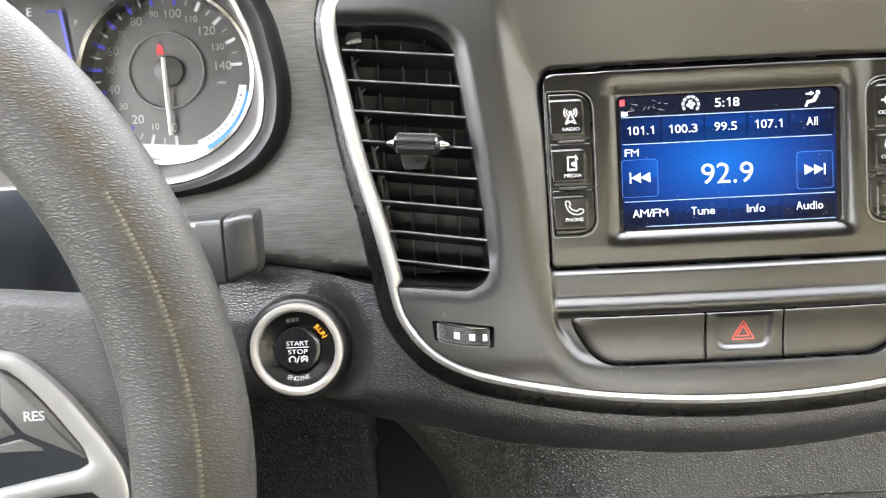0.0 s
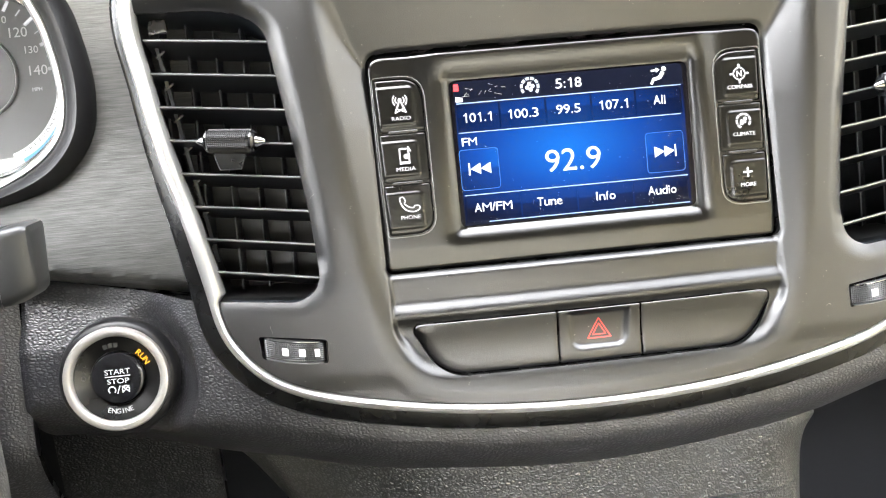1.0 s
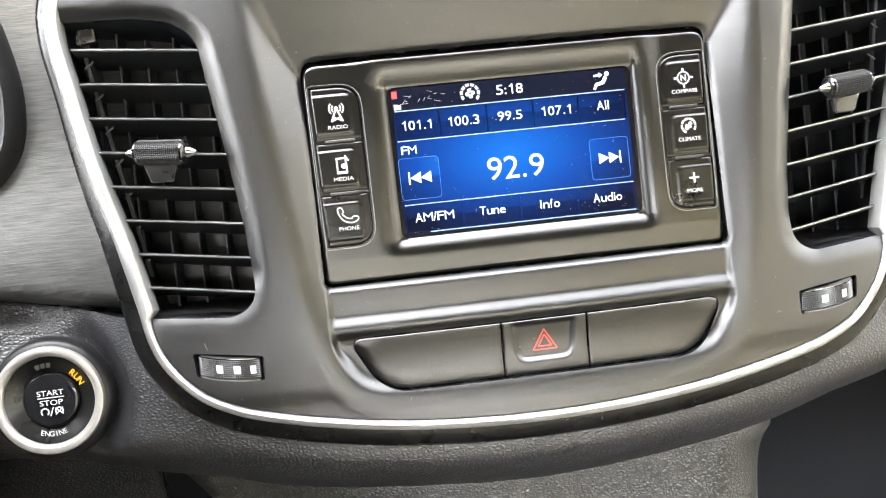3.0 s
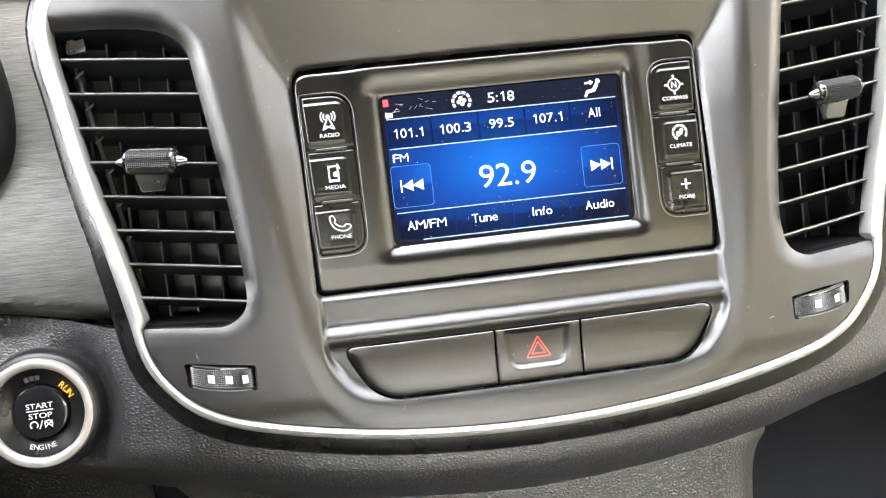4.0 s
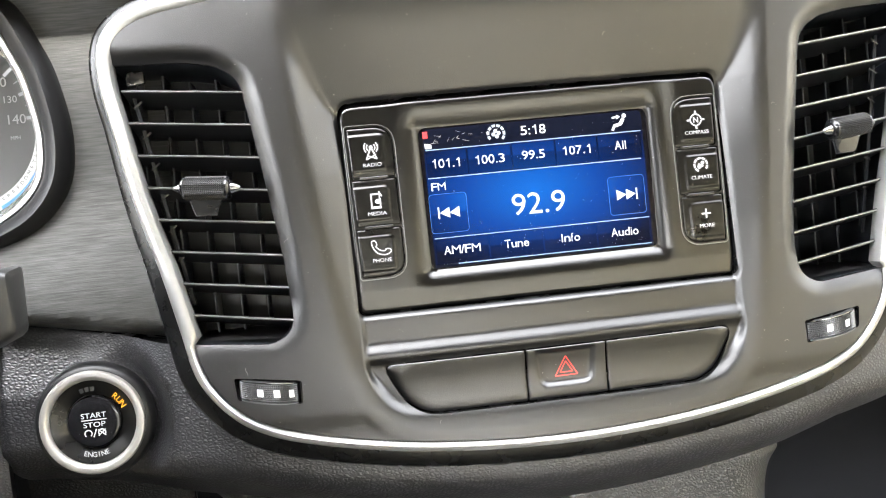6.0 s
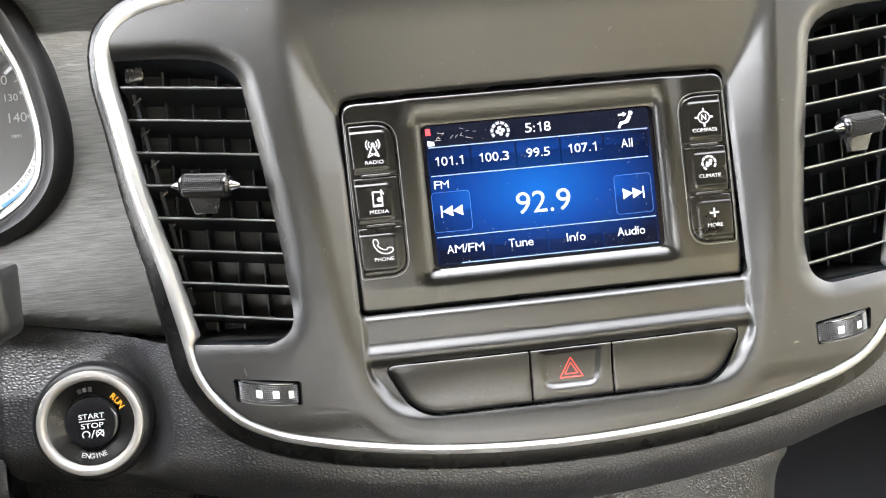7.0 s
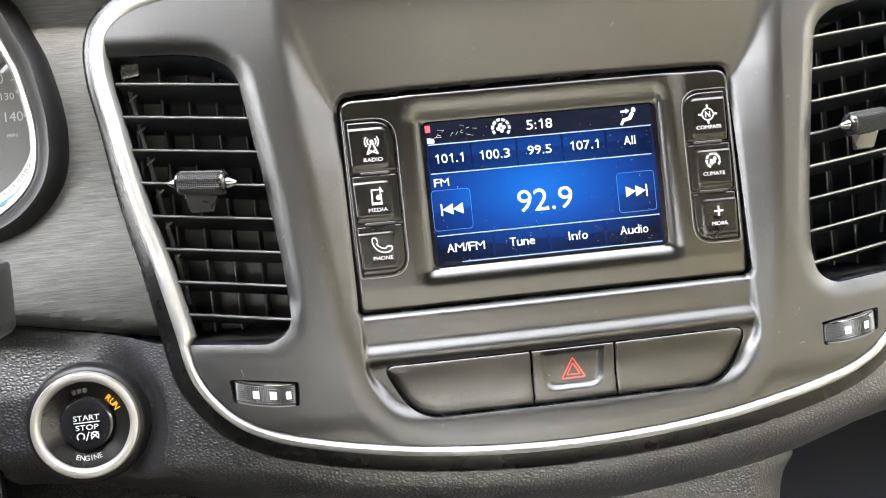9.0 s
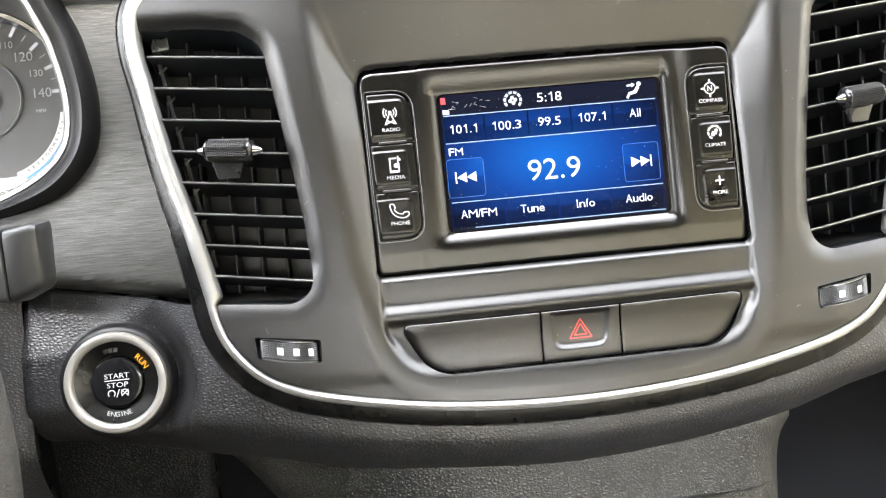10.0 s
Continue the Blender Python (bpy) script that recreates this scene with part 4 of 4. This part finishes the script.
for a in np.arange(-0.32, 0.5, 0.0085):  # stitches along the rim
    loft([[on_rim(a + da, 1.27 + db * k, g) for db, g in ((-0.05, -0.1), (-0.02, 0.35), (0.02, 0.35), (0.05, -0.1))] for da, k in ((0.0, 0.5), (0.0025, 1), (0.0045, 1), (0.0065, 0.5))], closed=False, bm=bm)
tagged(part("stitching", bm, SEAM, wheel, "pale rubbed stitching along the rim"), kind="stuff")
spoke = rounded([(-250, -68), (-270, -82), (-281, -86.5), (-309, -83.5), (-372, -78), (-372, -215), (-300, -222), (-246, -214)], [4, 8, 8, 10, 6, 6, 10, 10])
part("spoke", plate(spoke, 102, lambda u, v: 124 + 0.0 * u, 9, back=True), WHEELSKIN, wheel, "grey leather spoke")
hub = rounded([(-520, -85), (-520, -225), (-372, -225), (-372, -85)], 30)
part("hub_pad", plate(hub, 96, 128, 12, back=True), WHEELSKIN, wheel, "grey hub pad")
part("spoke", plate(rounded([(-650, -85), (-650, -210), (-515, -215), (-515, -85)], 10), 102, 122, 9, back=True), WHEELSKIN, wheel, "grey leather spoke")
o_edge = spline([(-345, -97.5), (-325, -100), (-308, -103.5), (-301.3, -105.5), (-293.8, -111.1), (-284.2, -120.8), (-275.9, -131.6), (-268.7, -142.5), (-264.7, -150.8), (-263.7, -160.3), (-265, -176)], 4, closed=False)
i_edge = spline([(-345, -104), (-325, -106.5), (-308.5, -109.8), (-303, -112.9), (-297.7, -117.8), (-291.4, -125.1), (-285.2, -133.5), (-280.1, -140.7), (-278.2, -146.7)], 4, closed=False)
fork = np.array([(-283, -149.4), (-298.2, -152.2), (-312.3, -155), (-345, -161.5), (-345, -168), (-312, -161.6), (-289.5, -158.5), (-278, -157.6), (-274.5, -160.5), (-273.5, -176)])
part("silver_trim", plate(np.concatenate([o_edge, fork[::-1], i_edge[::-1]]), 120, 128, 1.6), CHROME, wheel, "satin silver spoke trim")
right = rounded([(-309.6, -110.6), (-303.5, -114), (-298.3, -118.8), (-292, -126), (-285.8, -134.5), (-281, -141.3), (-279.6, -145.4), (-302.6, -135), (-310.4, -125)], [1, 2, 2, 2, 2, 1, 1, 2, 1])
left = rounded([(-344, -105), (-311, -110.2), (-311.6, -126), (-304.8, -135.2), (-311, -136.8), (-344, -143)], [1, 1, 1, 2, 1, 1])
lower = rounded([(-344, -144.6), (-311, -138.4), (-303.4, -136.9), (-280.6, -147), (-284, -148.5), (-298.6, -151.2), (-312.6, -154), (-344, -160)], [1, 1, 1, 1, 2, 1, 1, 1])
k1 = part("speed_key", plate(right, 118, 125.4, 1.2), SPEEDKEY, wheel, "black speed control key")
words("key_print", "RES", 5.2, (-297.7, -128.3, 125.6), PRINT, k1)
part("speed_key", plate(left, 118, 125, 1.2), SPEEDKEY, wheel, "black speed control key")
k2 = part("speed_key", plate(lower, 116, lambda u, v: 125 + 0.3 * (v + 140), 1.2), SPEEDKEY, wheel, "black speed control key")
part("key_print", flat([bar((-314, -146.5), (-305.5, -146.5), 0.9), bar((-309.5, -144.6), (-309.5, -148.4), 0.9)], 124.2), PRINT, k2)
part("backing", plate(rounded([(-372, -92), (-300, -106), (-266, -150), (-268, -190), (-372, -190)], 4), 112, 124.5, 1, back=True), VENTBLACK, wheel, "black panel behind the keys")

stalk = thing("wiper_stalk", (-335, -75, 40), "black wiper stalk with a dark grey end knob", "control stalk")


def stem_row(u, h, d, v, w, r=0.35):
    return [(u, v + p[0], w + p[1]) for p in rounded([(-h, -d), (h, -d), (h * 0.8, d), (-h, d * 0.7)], min(h, d) * r, 3)]


part("stem", loft([stem_row(u, h, d, v, w, 0.2) for u, h, d, v, w in ((-312, 10, 7.5, -72, 41), (-300, 11, 8, -72, 42), (-262, 14.8, 10.5, -74, 46), (-240.8, 16, 12, -74, 49), (-240, 15, 11, -74, 49))], caps=True), STALKGREY, stalk)
part("end_knob", loft([stem_row(u, h, d, v, w, 0.3) for u, h, d, v, w in ((-239.8, 14.8, 10.8, -74, 49), (-239.2, 15.9, 12, -74, 49), (-237, 16, 12.2, -73.6, 49.2), (-228.5, 14.6, 11.6, -71.2, 50), (-226.6, 13.4, 10.4, -70.8, 50), (-225.8, 11, 8, -70.6, 50))], caps=True), STALKGREY, stalk, "dark grey end knob")


def on_stem(u, v):
    return (u, v, 57.0 + 0.21 * (u + 262) + 0.115 * (v + 62.2))


for u, v, long in ((-269, -65.4, 3), (-264.5, -65.2, 3.4), (-259, -64.8, 3), (-254.5, -64.2, 2.6), (-266.5, -70, 1.8)):
    part("stem_print", loft([[on_stem(u, v + dv), on_stem(u + long, v + dv + 0.3)] for dv in (0, 1.5)], closed=False), PRINT, stalk)

# ---- radio keys ----
def key_w(u, v):
    return -0.85 - 3.2 * smooth((v + 95) / 120)


key_words = {(-1, 0): "RADIO", (-1, 1): "MEDIA", (-1, 2): "PHONE", (1, 0): "COMPASS", (1, 1): "CLIMATE", (1, 2): "MORE"}
KEYCAP = surface("key_plastic", (0.002, 0.0019, 0.0017), 0.3, spec=0.6, vary=0.15, scale=60, grain=0.06, dust=0.4, tight=True)
for (s, k, poly), _ in zip(SIDE_KEYS, d_key):
    inside = sdf(poly)
    us, vs = poly[:, 0], poly[:, 1]
    hi, lo = vs.max(), vs.min()

    def thumb(u, v):  # raised pad that runs out to the key's outer edge
        return smooth(smin(smin(np.abs(u) - 71.6, hi - 2.6 - v, 2.5), v - lo - 1.6, 1.5) / 1.6)

    bm = field(us.min() - 1, us.max() + 1, vs.min() - 1, vs.max() + 1, 0.5, inside,
               lambda u, v: key_w(u, v) - 0.4 * np.clip(1 - inside(u, v) / 0.7, 0, 1) ** 2 + 0.55 * thumb(u, v) - 0.25 * smooth((inside(u, v) - 3.0) / 7.0), 3)
    key = part("side_key", bm, KEYCAP, radio, key_words[s, k].lower() + " key")
    cu, tv = (-78.7 if s < 0 else 79.9), (-26.6, -49.6, -71.6)[k] if s < 0 else (-25.8, -47.8, -71.4)[k]
    w = key_w(cu, tv) + 0.68
    words("key_print", key_words[s, k], 2.5, (cu, tv, w), PRINT, key, width={"RADIO": 8.6, "MEDIA": 8.8, "PHONE": 8.8, "COMPASS": 12, "CLIMATE": 10.5, "MORE": 7.4}[key_words[s, k]], raised=0.08)
    iv = tv + 6.0
    if (s, k) == (-1, 0):
        shapes = [bar((cu, iv + 2.4), (cu - 2.5, iv - 3.6), 0.7), bar((cu, iv + 2.4), (cu + 2.5, iv - 3.6), 0.7), bar((cu - 1.6, iv - 1.6), (cu + 2.3, iv - 3.4), 0.5), bar((cu + 1.6, iv - 1.6), (cu - 2.3, iv - 3.4), 0.5), disc(cu, iv + 2.2, 0.9, 12)]
        shapes += [arc(cu, iv + 2.2, r, r + 0.55, a - 42, a + 42, 10) for r in (1.7, 2.9) for a in (0, 180)]
    elif (s, k) == (-1, 1):
        shapes = [bar((cu - 2.3, iv - 3.4), (cu - 2.3, iv + 3.4), 0.7), bar((cu + 1.8, iv - 3.4), (cu + 1.8, iv + 1.0), 0.7), bar((cu - 2.6, iv - 3.2), (cu + 2.1, iv - 3.2), 1.2), bar((cu - 2.6, iv + 3.1), (cu + 1.0, iv + 3.1), 0.7),
                  disc(cu + 0.6, iv - 0.4, 1.2, 12), bar((cu + 1.6, iv - 0.4), (cu + 1.6, iv + 4.2), 0.6), bar((cu + 1.5, iv + 4.0), (cu + 2.7, iv + 1.8), 0.7)]
    elif (s, k) == (-1, 2):
        loop = spline([(cu + a, iv + b + 0.6) for a, b in ((-4.3, 2.3), (-2.7, 2.7), (-1.9, 0.7), (-2.5, -0.1), (-0.5, -1.9), (1.6, -2.3), (2.2, -1.5), (4.3, -1.7), (4.2, -3.2), (1.6, -4.2), (-1.8, -3.2), (-3.8, -0.6))], 3)
        shapes = [bar(p, q, 0.55) for p, q in zip(loop, np.roll(loop, -1, 0))]
    elif (s, k) == (1, 0):
        shapes = [arc(cu, iv, 2.4, 3.0, a + 6, a + 84, 10) for a in (0, 90, 180, 270)] + [bar((cu + 2.6 * x, iv + 2.6 * y), (cu + 4.5 * x, iv + 4.5 * y), 0.9) for x, y in ((1, 0), (-1, 0), (0, 1), (0, -1))]
        shapes += [bar((cu - 1, iv - 1.4), (cu - 1, iv + 1.4), 0.5), bar((cu + 1, iv - 1.4), (cu + 1, iv + 1.4), 0.5), bar((cu - 1, iv + 1.3), (cu + 1, iv - 1.3), 0.5)]
    elif (s, k) == (1, 1):
        shapes = [arc(cu, iv, 2.7, 3.7, a, a + 34, 8) for a in range(-40, 220, 42)] + [disc(cu + 0.9, iv + 0.9, 0.9, 12), disc(cu - 0.8, iv - 0.9, 1.0, 12), bar((cu - 1.4, iv + 0.4), (cu + 1.2, iv - 0.8), 0.9)]
    else:
        shapes = [bar((cu - 2.3, iv - 0.2), (cu + 2.3, iv - 0.2), 0.8), bar((cu, iv - 2.5), (cu, iv + 2.1), 0.8)]
    part("icon", flat(shapes, w + 0.1), PRINT, key)
for s in (-1, 1):
    for v in (-32.8, -56.0):
        pill = rounded([(s * 78.6 - 6.8, v - 0.7), (s * 78.6 + 6.8, v - 0.7), (s * 78.6 + 6.8, v + 0.7), (s * 78.6 - 6.8, v + 0.7)], 0.65, 4)
        part("key_bar", plate(pill, -5, float(key_w(0, v)) + 0.7, 0.35), SATIN, radio)

# ---- what the screen shows ----
W0 = -9.95
UI = glowing("screen_white", (0.86, 0.88, 0.92), 0.95 * GLOW)
LINE = glowing("screen_line", (0.30, 0.42, 0.66), 0.8 * GLOW)
NAVY = glowing("screen_navy", (0.002, 0.0035, 0.012), 1.0 * GLOW)
NAVY.node_tree.nodes["Principled BSDF"].inputs["Specular IOR Level"].default_value = 0.06
UP, LOW = blue("screen_key_upper", 0.8), blue("screen_key_lower", 0.42)
SEEKUP, SEEKLOW, SEEKLINE = blue("screen_seek_upper", 1.15, 0.35), blue("screen_seek_lower", 0.85, 0.2), glowing("screen_seek_line", (0.03, 0.16, 0.5), 0.8 * GLOW)
for lo, hi in ((-34.9, -21.9), (-76.8, -64.5)):
    part("key_band", flat([[(-52.8, lo), (54.4, lo), (54.4, hi), (-52.8, hi)]], W0 - 0.03), NAVY, screen)
part("top_bar", flat([rounded([(-53.3, -11.5), (-53.3, -21.3), (55.5, -21.3), (55.5, -11.5)], [3, 0.2, 0.2, 3])], W0), NAVY, screen)
for name, edges, top, mid, bot in (("preset_key", [-53.0, -32.6, -10.8, 10.9, 32.1, 54.0], -22.2, -28.0, -34.6), ("menu_key", [-52.5, -26.2, 0.7, 27.5, 54.3], -64.8, -70.5, -76.4)):
    for a, b in zip(edges[:-1], edges[1:]):
        ra, rb = 2.2 if a == edges[0] else 0.3, 2.2 if b == edges[-1] else 0.3
        a, b = a + 0.35, b - 0.35
        part(name, flat([rounded([(a, top), (a, bot), (b, bot), (b, top)], [ra, 0.3, 0.3, rb])], W0), LOW, screen)
        upper = rounded([(a + 0.15, top - 0.15), (a + 0.15, mid), (b - 0.15, mid + 0.7), (b - 0.15, top - 0.15)], [ra, 0.2, 0.2, rb])
        part("gloss", flat([upper], W0 + 0.03), UP, screen)
part("bottom_bar", flat([rounded([(-53.3, -76.8), (-53.3, -78.4), (55.5, -78.4), (55.5, -76.8)], 0.2)], W0), NAVY, screen)
for v, a, b in ((-21.6, -52.5, 54.5), (-35.2, -52.5, 53.5), (-64.3, -52.5, 54.5), (-77.2, -42, 54.5)):
    part("line", flat([bar((a, v), (b, v), 0.45)], W0 + 0.1), LINE, screen)
for cu in (-44.2, 44.5):
    seek = rounded([(cu - 9.2, -43), (cu - 9.2, -62), (cu + 9.2, -62), (cu + 9.2, -43)], 2.0)
    part("seek_key", flat([seek], W0), SEEKLINE, screen)
    part("seek_key_face", flat([inset(seek, 0.22)], W0 + 0.03), SEEKLOW, screen)
    part("gloss", flat([rounded([(cu - 8.98, -43.2), (cu - 8.98, -53.2), (cu + 8.98, -52.0), (cu + 8.98, -43.2)], [1.8, 0.2, 0.2, 1.8])], W0 + 0.06), SEEKUP, screen)
    k = 1 if cu > 0 else -1
    part("icon", flat([[(cu - k * 5.2, -49.6), (cu - k * 5.2, -54.8), (cu - k * 0.4, -52.2)], [(cu - k * 0.4, -49.6), (cu - k * 0.4, -54.8), (cu + k * 4.4, -52.2)], bar((cu + k * 4.9, -49.4), (cu + k * 4.9, -55.0), 0.7)], W0 + 0.15), UI, screen)
for text, size, u, v, width in (("5:18", 6.3, 0.9, -16.2, 12.4), ("101.1", 5.9, -43.1, -28.4, 13.2), ("100.3", 5.9, -21.5, -28.4, 14.2), ("99.5", 5.9, -0.1, -28.2, 11.4), ("107.1", 5.9, 21.6, -28.0, 13.6), ("All", 5.9, 43.6, -27.8, 5.6),
                                ("FM", 5.3, -48.0, -39.4, 7.0), ("92.9", 14.6, 0.1, -51.7, 26.4), ("AM/FM", 5.7, -39.5, -70.3, 17.8), ("Tune", 5.7, -12.7, -70.3, 11.9), ("Info", 5.7, 14.2, -70.3, 9.2), ("Audio", 5.7, 41.5, -70.2, 13.6)):
    grotesque("screen_text", text, size * 1.02, (u, v, W0 + 0.15), UI, screen, width)
part("icon", flat([arc(-17.4, -16.6, 3.3, 4.6, a, a + 26, 6) for a in range(-45, 226, 34)] + [disc(-17.4 + 1.3 * x, -16.6 + 1.3 * y, 1.0, 10) for x, y in ((1, 0.2), (-1, -0.2), (-0.2, 1), (0.2, -1))], W0 + 0.15), glowing("screen_pale", (0.5, 0.53, 0.6), 0.8 * GLOW), screen)
part("icon", flat([disc(46.8, -13.6, 1.1, 12), bar((46.3, -14.9), (44.6, -17.6), 1.7), bar((45.2, -17.4), (41.6, -18.2), 1.5), bar((41.9, -17.6), (40.4, -20.4), 1.2), bar((40.6, -14.2), (43.4, -13.9), 0.9), [(43, -12.7), (43, -15.2), (44.8, -13.9)]], W0 + 0.15), UI, screen)
part("mark", flat([[(-53.2, -12.6), (-50.8, -12.6), (-50.8, -15.8), (-53.2, -15.8)]], W0 + 0.15), REDLIT, screen)
part("mark", flat([[(-52.6, -18.4), (-49.4, -19.0), (-49.4, -20.9), (-52.6, -20.9)]], W0 + 0.15), UI, screen)

# screen brought out to the bezel's shallow bowl, shrunk to fit the camera's view
bpy.context.view_layer.update()
foot = Vector((-0.09, -0.066, -0.01))
screen.matrix_world = STACK @ Matrix.Translation(foot + Vector((0, 0, 0.0059))) @ Matrix.Scale(0.986, 4) @ Matrix.Translation(-foot) @ STACK.inverted() @ screen.matrix_world

# ---- hazard sign ----
RED = surface("red_print", (0.72, 0.06, 0.05), 0.45, vary=0.08)
hz = [o for o in bank.children if o.name.startswith("hazard_key")][0]


def tri(h, cu=2.0, cv=-131.2):
    return [np.array((cu, cv + h)), np.array((cu - h * 0.95, cv - h * 0.62)), np.array((cu + h * 0.95, cv - h * 0.62))]


for a, t in ((5.7, 0.5), (3.2, 0.45)):
    p = tri(a)
    bm = bmesh.new()
    for p0, p1 in ((p[0], p[1]), (p[1], p[2]), (p[2], p[0])):
        edge = [bar(p0 + (p1 - p0) * f0, p0 + (p1 - p0) * (f0 + 0.126), t) for f0 in np.arange(8) / 8]
        for q in edge:
            bm.faces.new([bm.verts.new((c[0], c[1], float(tray_w(c[0], c[1])) - 1.9 * float(smooth(SCOOP(c[0], c[1]) / 3.0)) * float(smooth((-121.2 - c[1]) / 1.5)) + 0.12)) for c in q])
    part("sign", bm, RED, hz, "red hazard triangle")

# ---- start button lettering ----
ORANGE = glowing("orange_lamp", (1.0, 0.42, 0.02), 1.3 * GLOW)
su = C[0] + 0.2
words("print", "START", 3.6, (su, -133.8, -39.9), PRINT, cap, width=12.2, raised=0.1)
part("print", flat([bar((su - 6.1, -136.0), (su + 6.1, -136.0), 0.5)], -39.8), PRINT, cap)
words("print", "STOP", 3.6, (su, -138.4, -39.9), PRINT, cap, width=10.6, raised=0.1)
part("icon", flat([arc(su - 3.2, -142.6, 1.4, 2.0, -50, 230, 16), bar((su - 0.8, -144.6), (su + 0.8, -140.6), 0.5), arc(su + 3.4, -142.6, 1.4, 2.0, -50, 230, 16), bar((su + 1.6, -144.2), (su + 5.2, -141.0), 0.5), bar((su + 1.6, -141.0), (su + 5.2, -144.2), 0.5)], -39.6), PRINT, cap)
for k, ch in enumerate("ENGINE"):
    a = radians(-109 + 7.6 * k)
    words("print", ch, 3.5, (C[0] + 16.2 * math.cos(a), C[1] + 16.2 * math.sin(a), -39.7), PRINT, start, slant=a + math.pi / 2, raised=0.1)
for k, ch in enumerate("RUN"):
    a = radians(35.5 - 9.5 * (k - 1))
    words("lamp_print", ch, 4.2, (C[0] + 16.4 * math.cos(a), C[1] + 16.4 * math.sin(a), -39.7), ORANGE, start, slant=a - math.pi / 2, raised=0.1)

DIM = surface("dim_print", (0.03, 0.03, 0.03), 0.5, vary=0.1)
for k, ch in enumerate("OFF"):
    a = radians(165 - 10.5 * (k - 1))
    words("print", ch, 3.4, (C[0] + 16.4 * math.cos(a), C[1] + 16.4 * math.sin(a), -40.6), DIM, start, slant=a - math.pi / 2, raised=0.1)
part("print", flat([arc(*C, 15.2, 17.6, a, a + 7, 4) for a in (84, 93, 102)], -40.4), DIM, start)

# ---- dust on the fascia and the screen ----
DUST = surface("pale_dust", (0.3, 0.29, 0.27), 0.9, vary=0.3, scale=900)
rnd = random.Random(7)


def specks(n, pick, height):
    bm = bmesh.new()
    for _ in range(n):
        u, v = pick()
        r, a = rnd.uniform(0.06, 0.17), rnd.uniform(0, 6.3)
        k = rnd.uniform(1, 2.6) if rnd.random() < 0.2 else 1.0
        w = height(u, v)
        bm.faces.new([bm.verts.new((u + r * k * math.cos(q) * math.cos(a) - r * math.sin(q) * math.sin(a), v + r * k * math.cos(q) * math.sin(a) + r * math.sin(q) * math.cos(a), w)) for q in np.arange(5) * 1.2566])
    return bm


tagged(part("dust_specks", specks(170, lambda: (SX0 + 2 + (SX1 - SX0 - 4) * rnd.random() ** 0.8, SY0 + 2 + (SY1 - SY0 - 4) * rnd.random() ** 1.5), lambda u, v: -9.6), DUST, screen, "specks of dust"), kind="stuff")


polys = []
for _ in range(16):  # fine scratches, thickest at the screen's upper corner
    u, v, a, size = -50 + 34 * rnd.random() ** 1.6, -13 - 6 * rnd.random(), rnd.uniform(-0.5, 0.9), rnd.uniform(1.2, 4.0)
    polys.append(bar((u, v), (u + size * math.cos(a), v + size * math.sin(a)), 0.13))
tagged(part("scratches", flat(polys, -9.55), DUST, screen, "fine pale scratches"), kind="stuff")


def on_fascia():
    while True:
        u, v = rnd.uniform(-190, 190), rnd.uniform(-150, 60)
        if shield_in(np.array([u]), np.array([v]))[0] > 1:
            return u, v


tagged(part("dust_specks", specks(130, on_fascia, lambda u, v: float(shield_w(np.array([u]), np.array([v]))[0]) + 0.12), DUST, stack, "specks of dust"), kind="stuff")

# a few hairs of lint
LINT = surface("pale_lint", (0.22, 0.215, 0.2), 0.9, vary=0.2)
for owner, cu, cv, size in ((stack, -146, -116, 3.0), (stack, -122, -58, 2.2), (stack, 111, -131, 2.4), (stack, -60, -148.5, 1.6), (stack, 36, 24, 2.0), (stack, 116, -16, 1.6)):
    turn = rnd.uniform(0, 6.3)
    path = [(cu + size * (f - 0.5) * math.cos(turn) - 0.3 * size * math.sin(3 * f + turn) * math.sin(turn), cv + size * (f - 0.5) * math.sin(turn) + 0.3 * size * math.sin(3 * f + turn) * math.cos(turn)) for f in np.linspace(0, 1, 9)]
    rows = []
    for p, q in zip(path, path[1:] + [(2 * path[-1][0] - path[-2][0], 2 * path[-1][1] - path[-2][1])]):
        e = np.array((q[0] - p[0], q[1] - p[1]))
        n = np.array((-e[1], e[0])) / np.linalg.norm(e) * 0.07
        w = float(shield_w(np.array([p[0]]), np.array([p[1]]))[0])
        rows.append([(p[0] - n[0], p[1] - n[1], w + 0.06), (p[0], p[1], w + 0.16), (p[0] + n[0], p[1] + n[1], w + 0.06)])
    part("lint", loft(rows, closed=False), LINT, owner, "pale hair of lint")
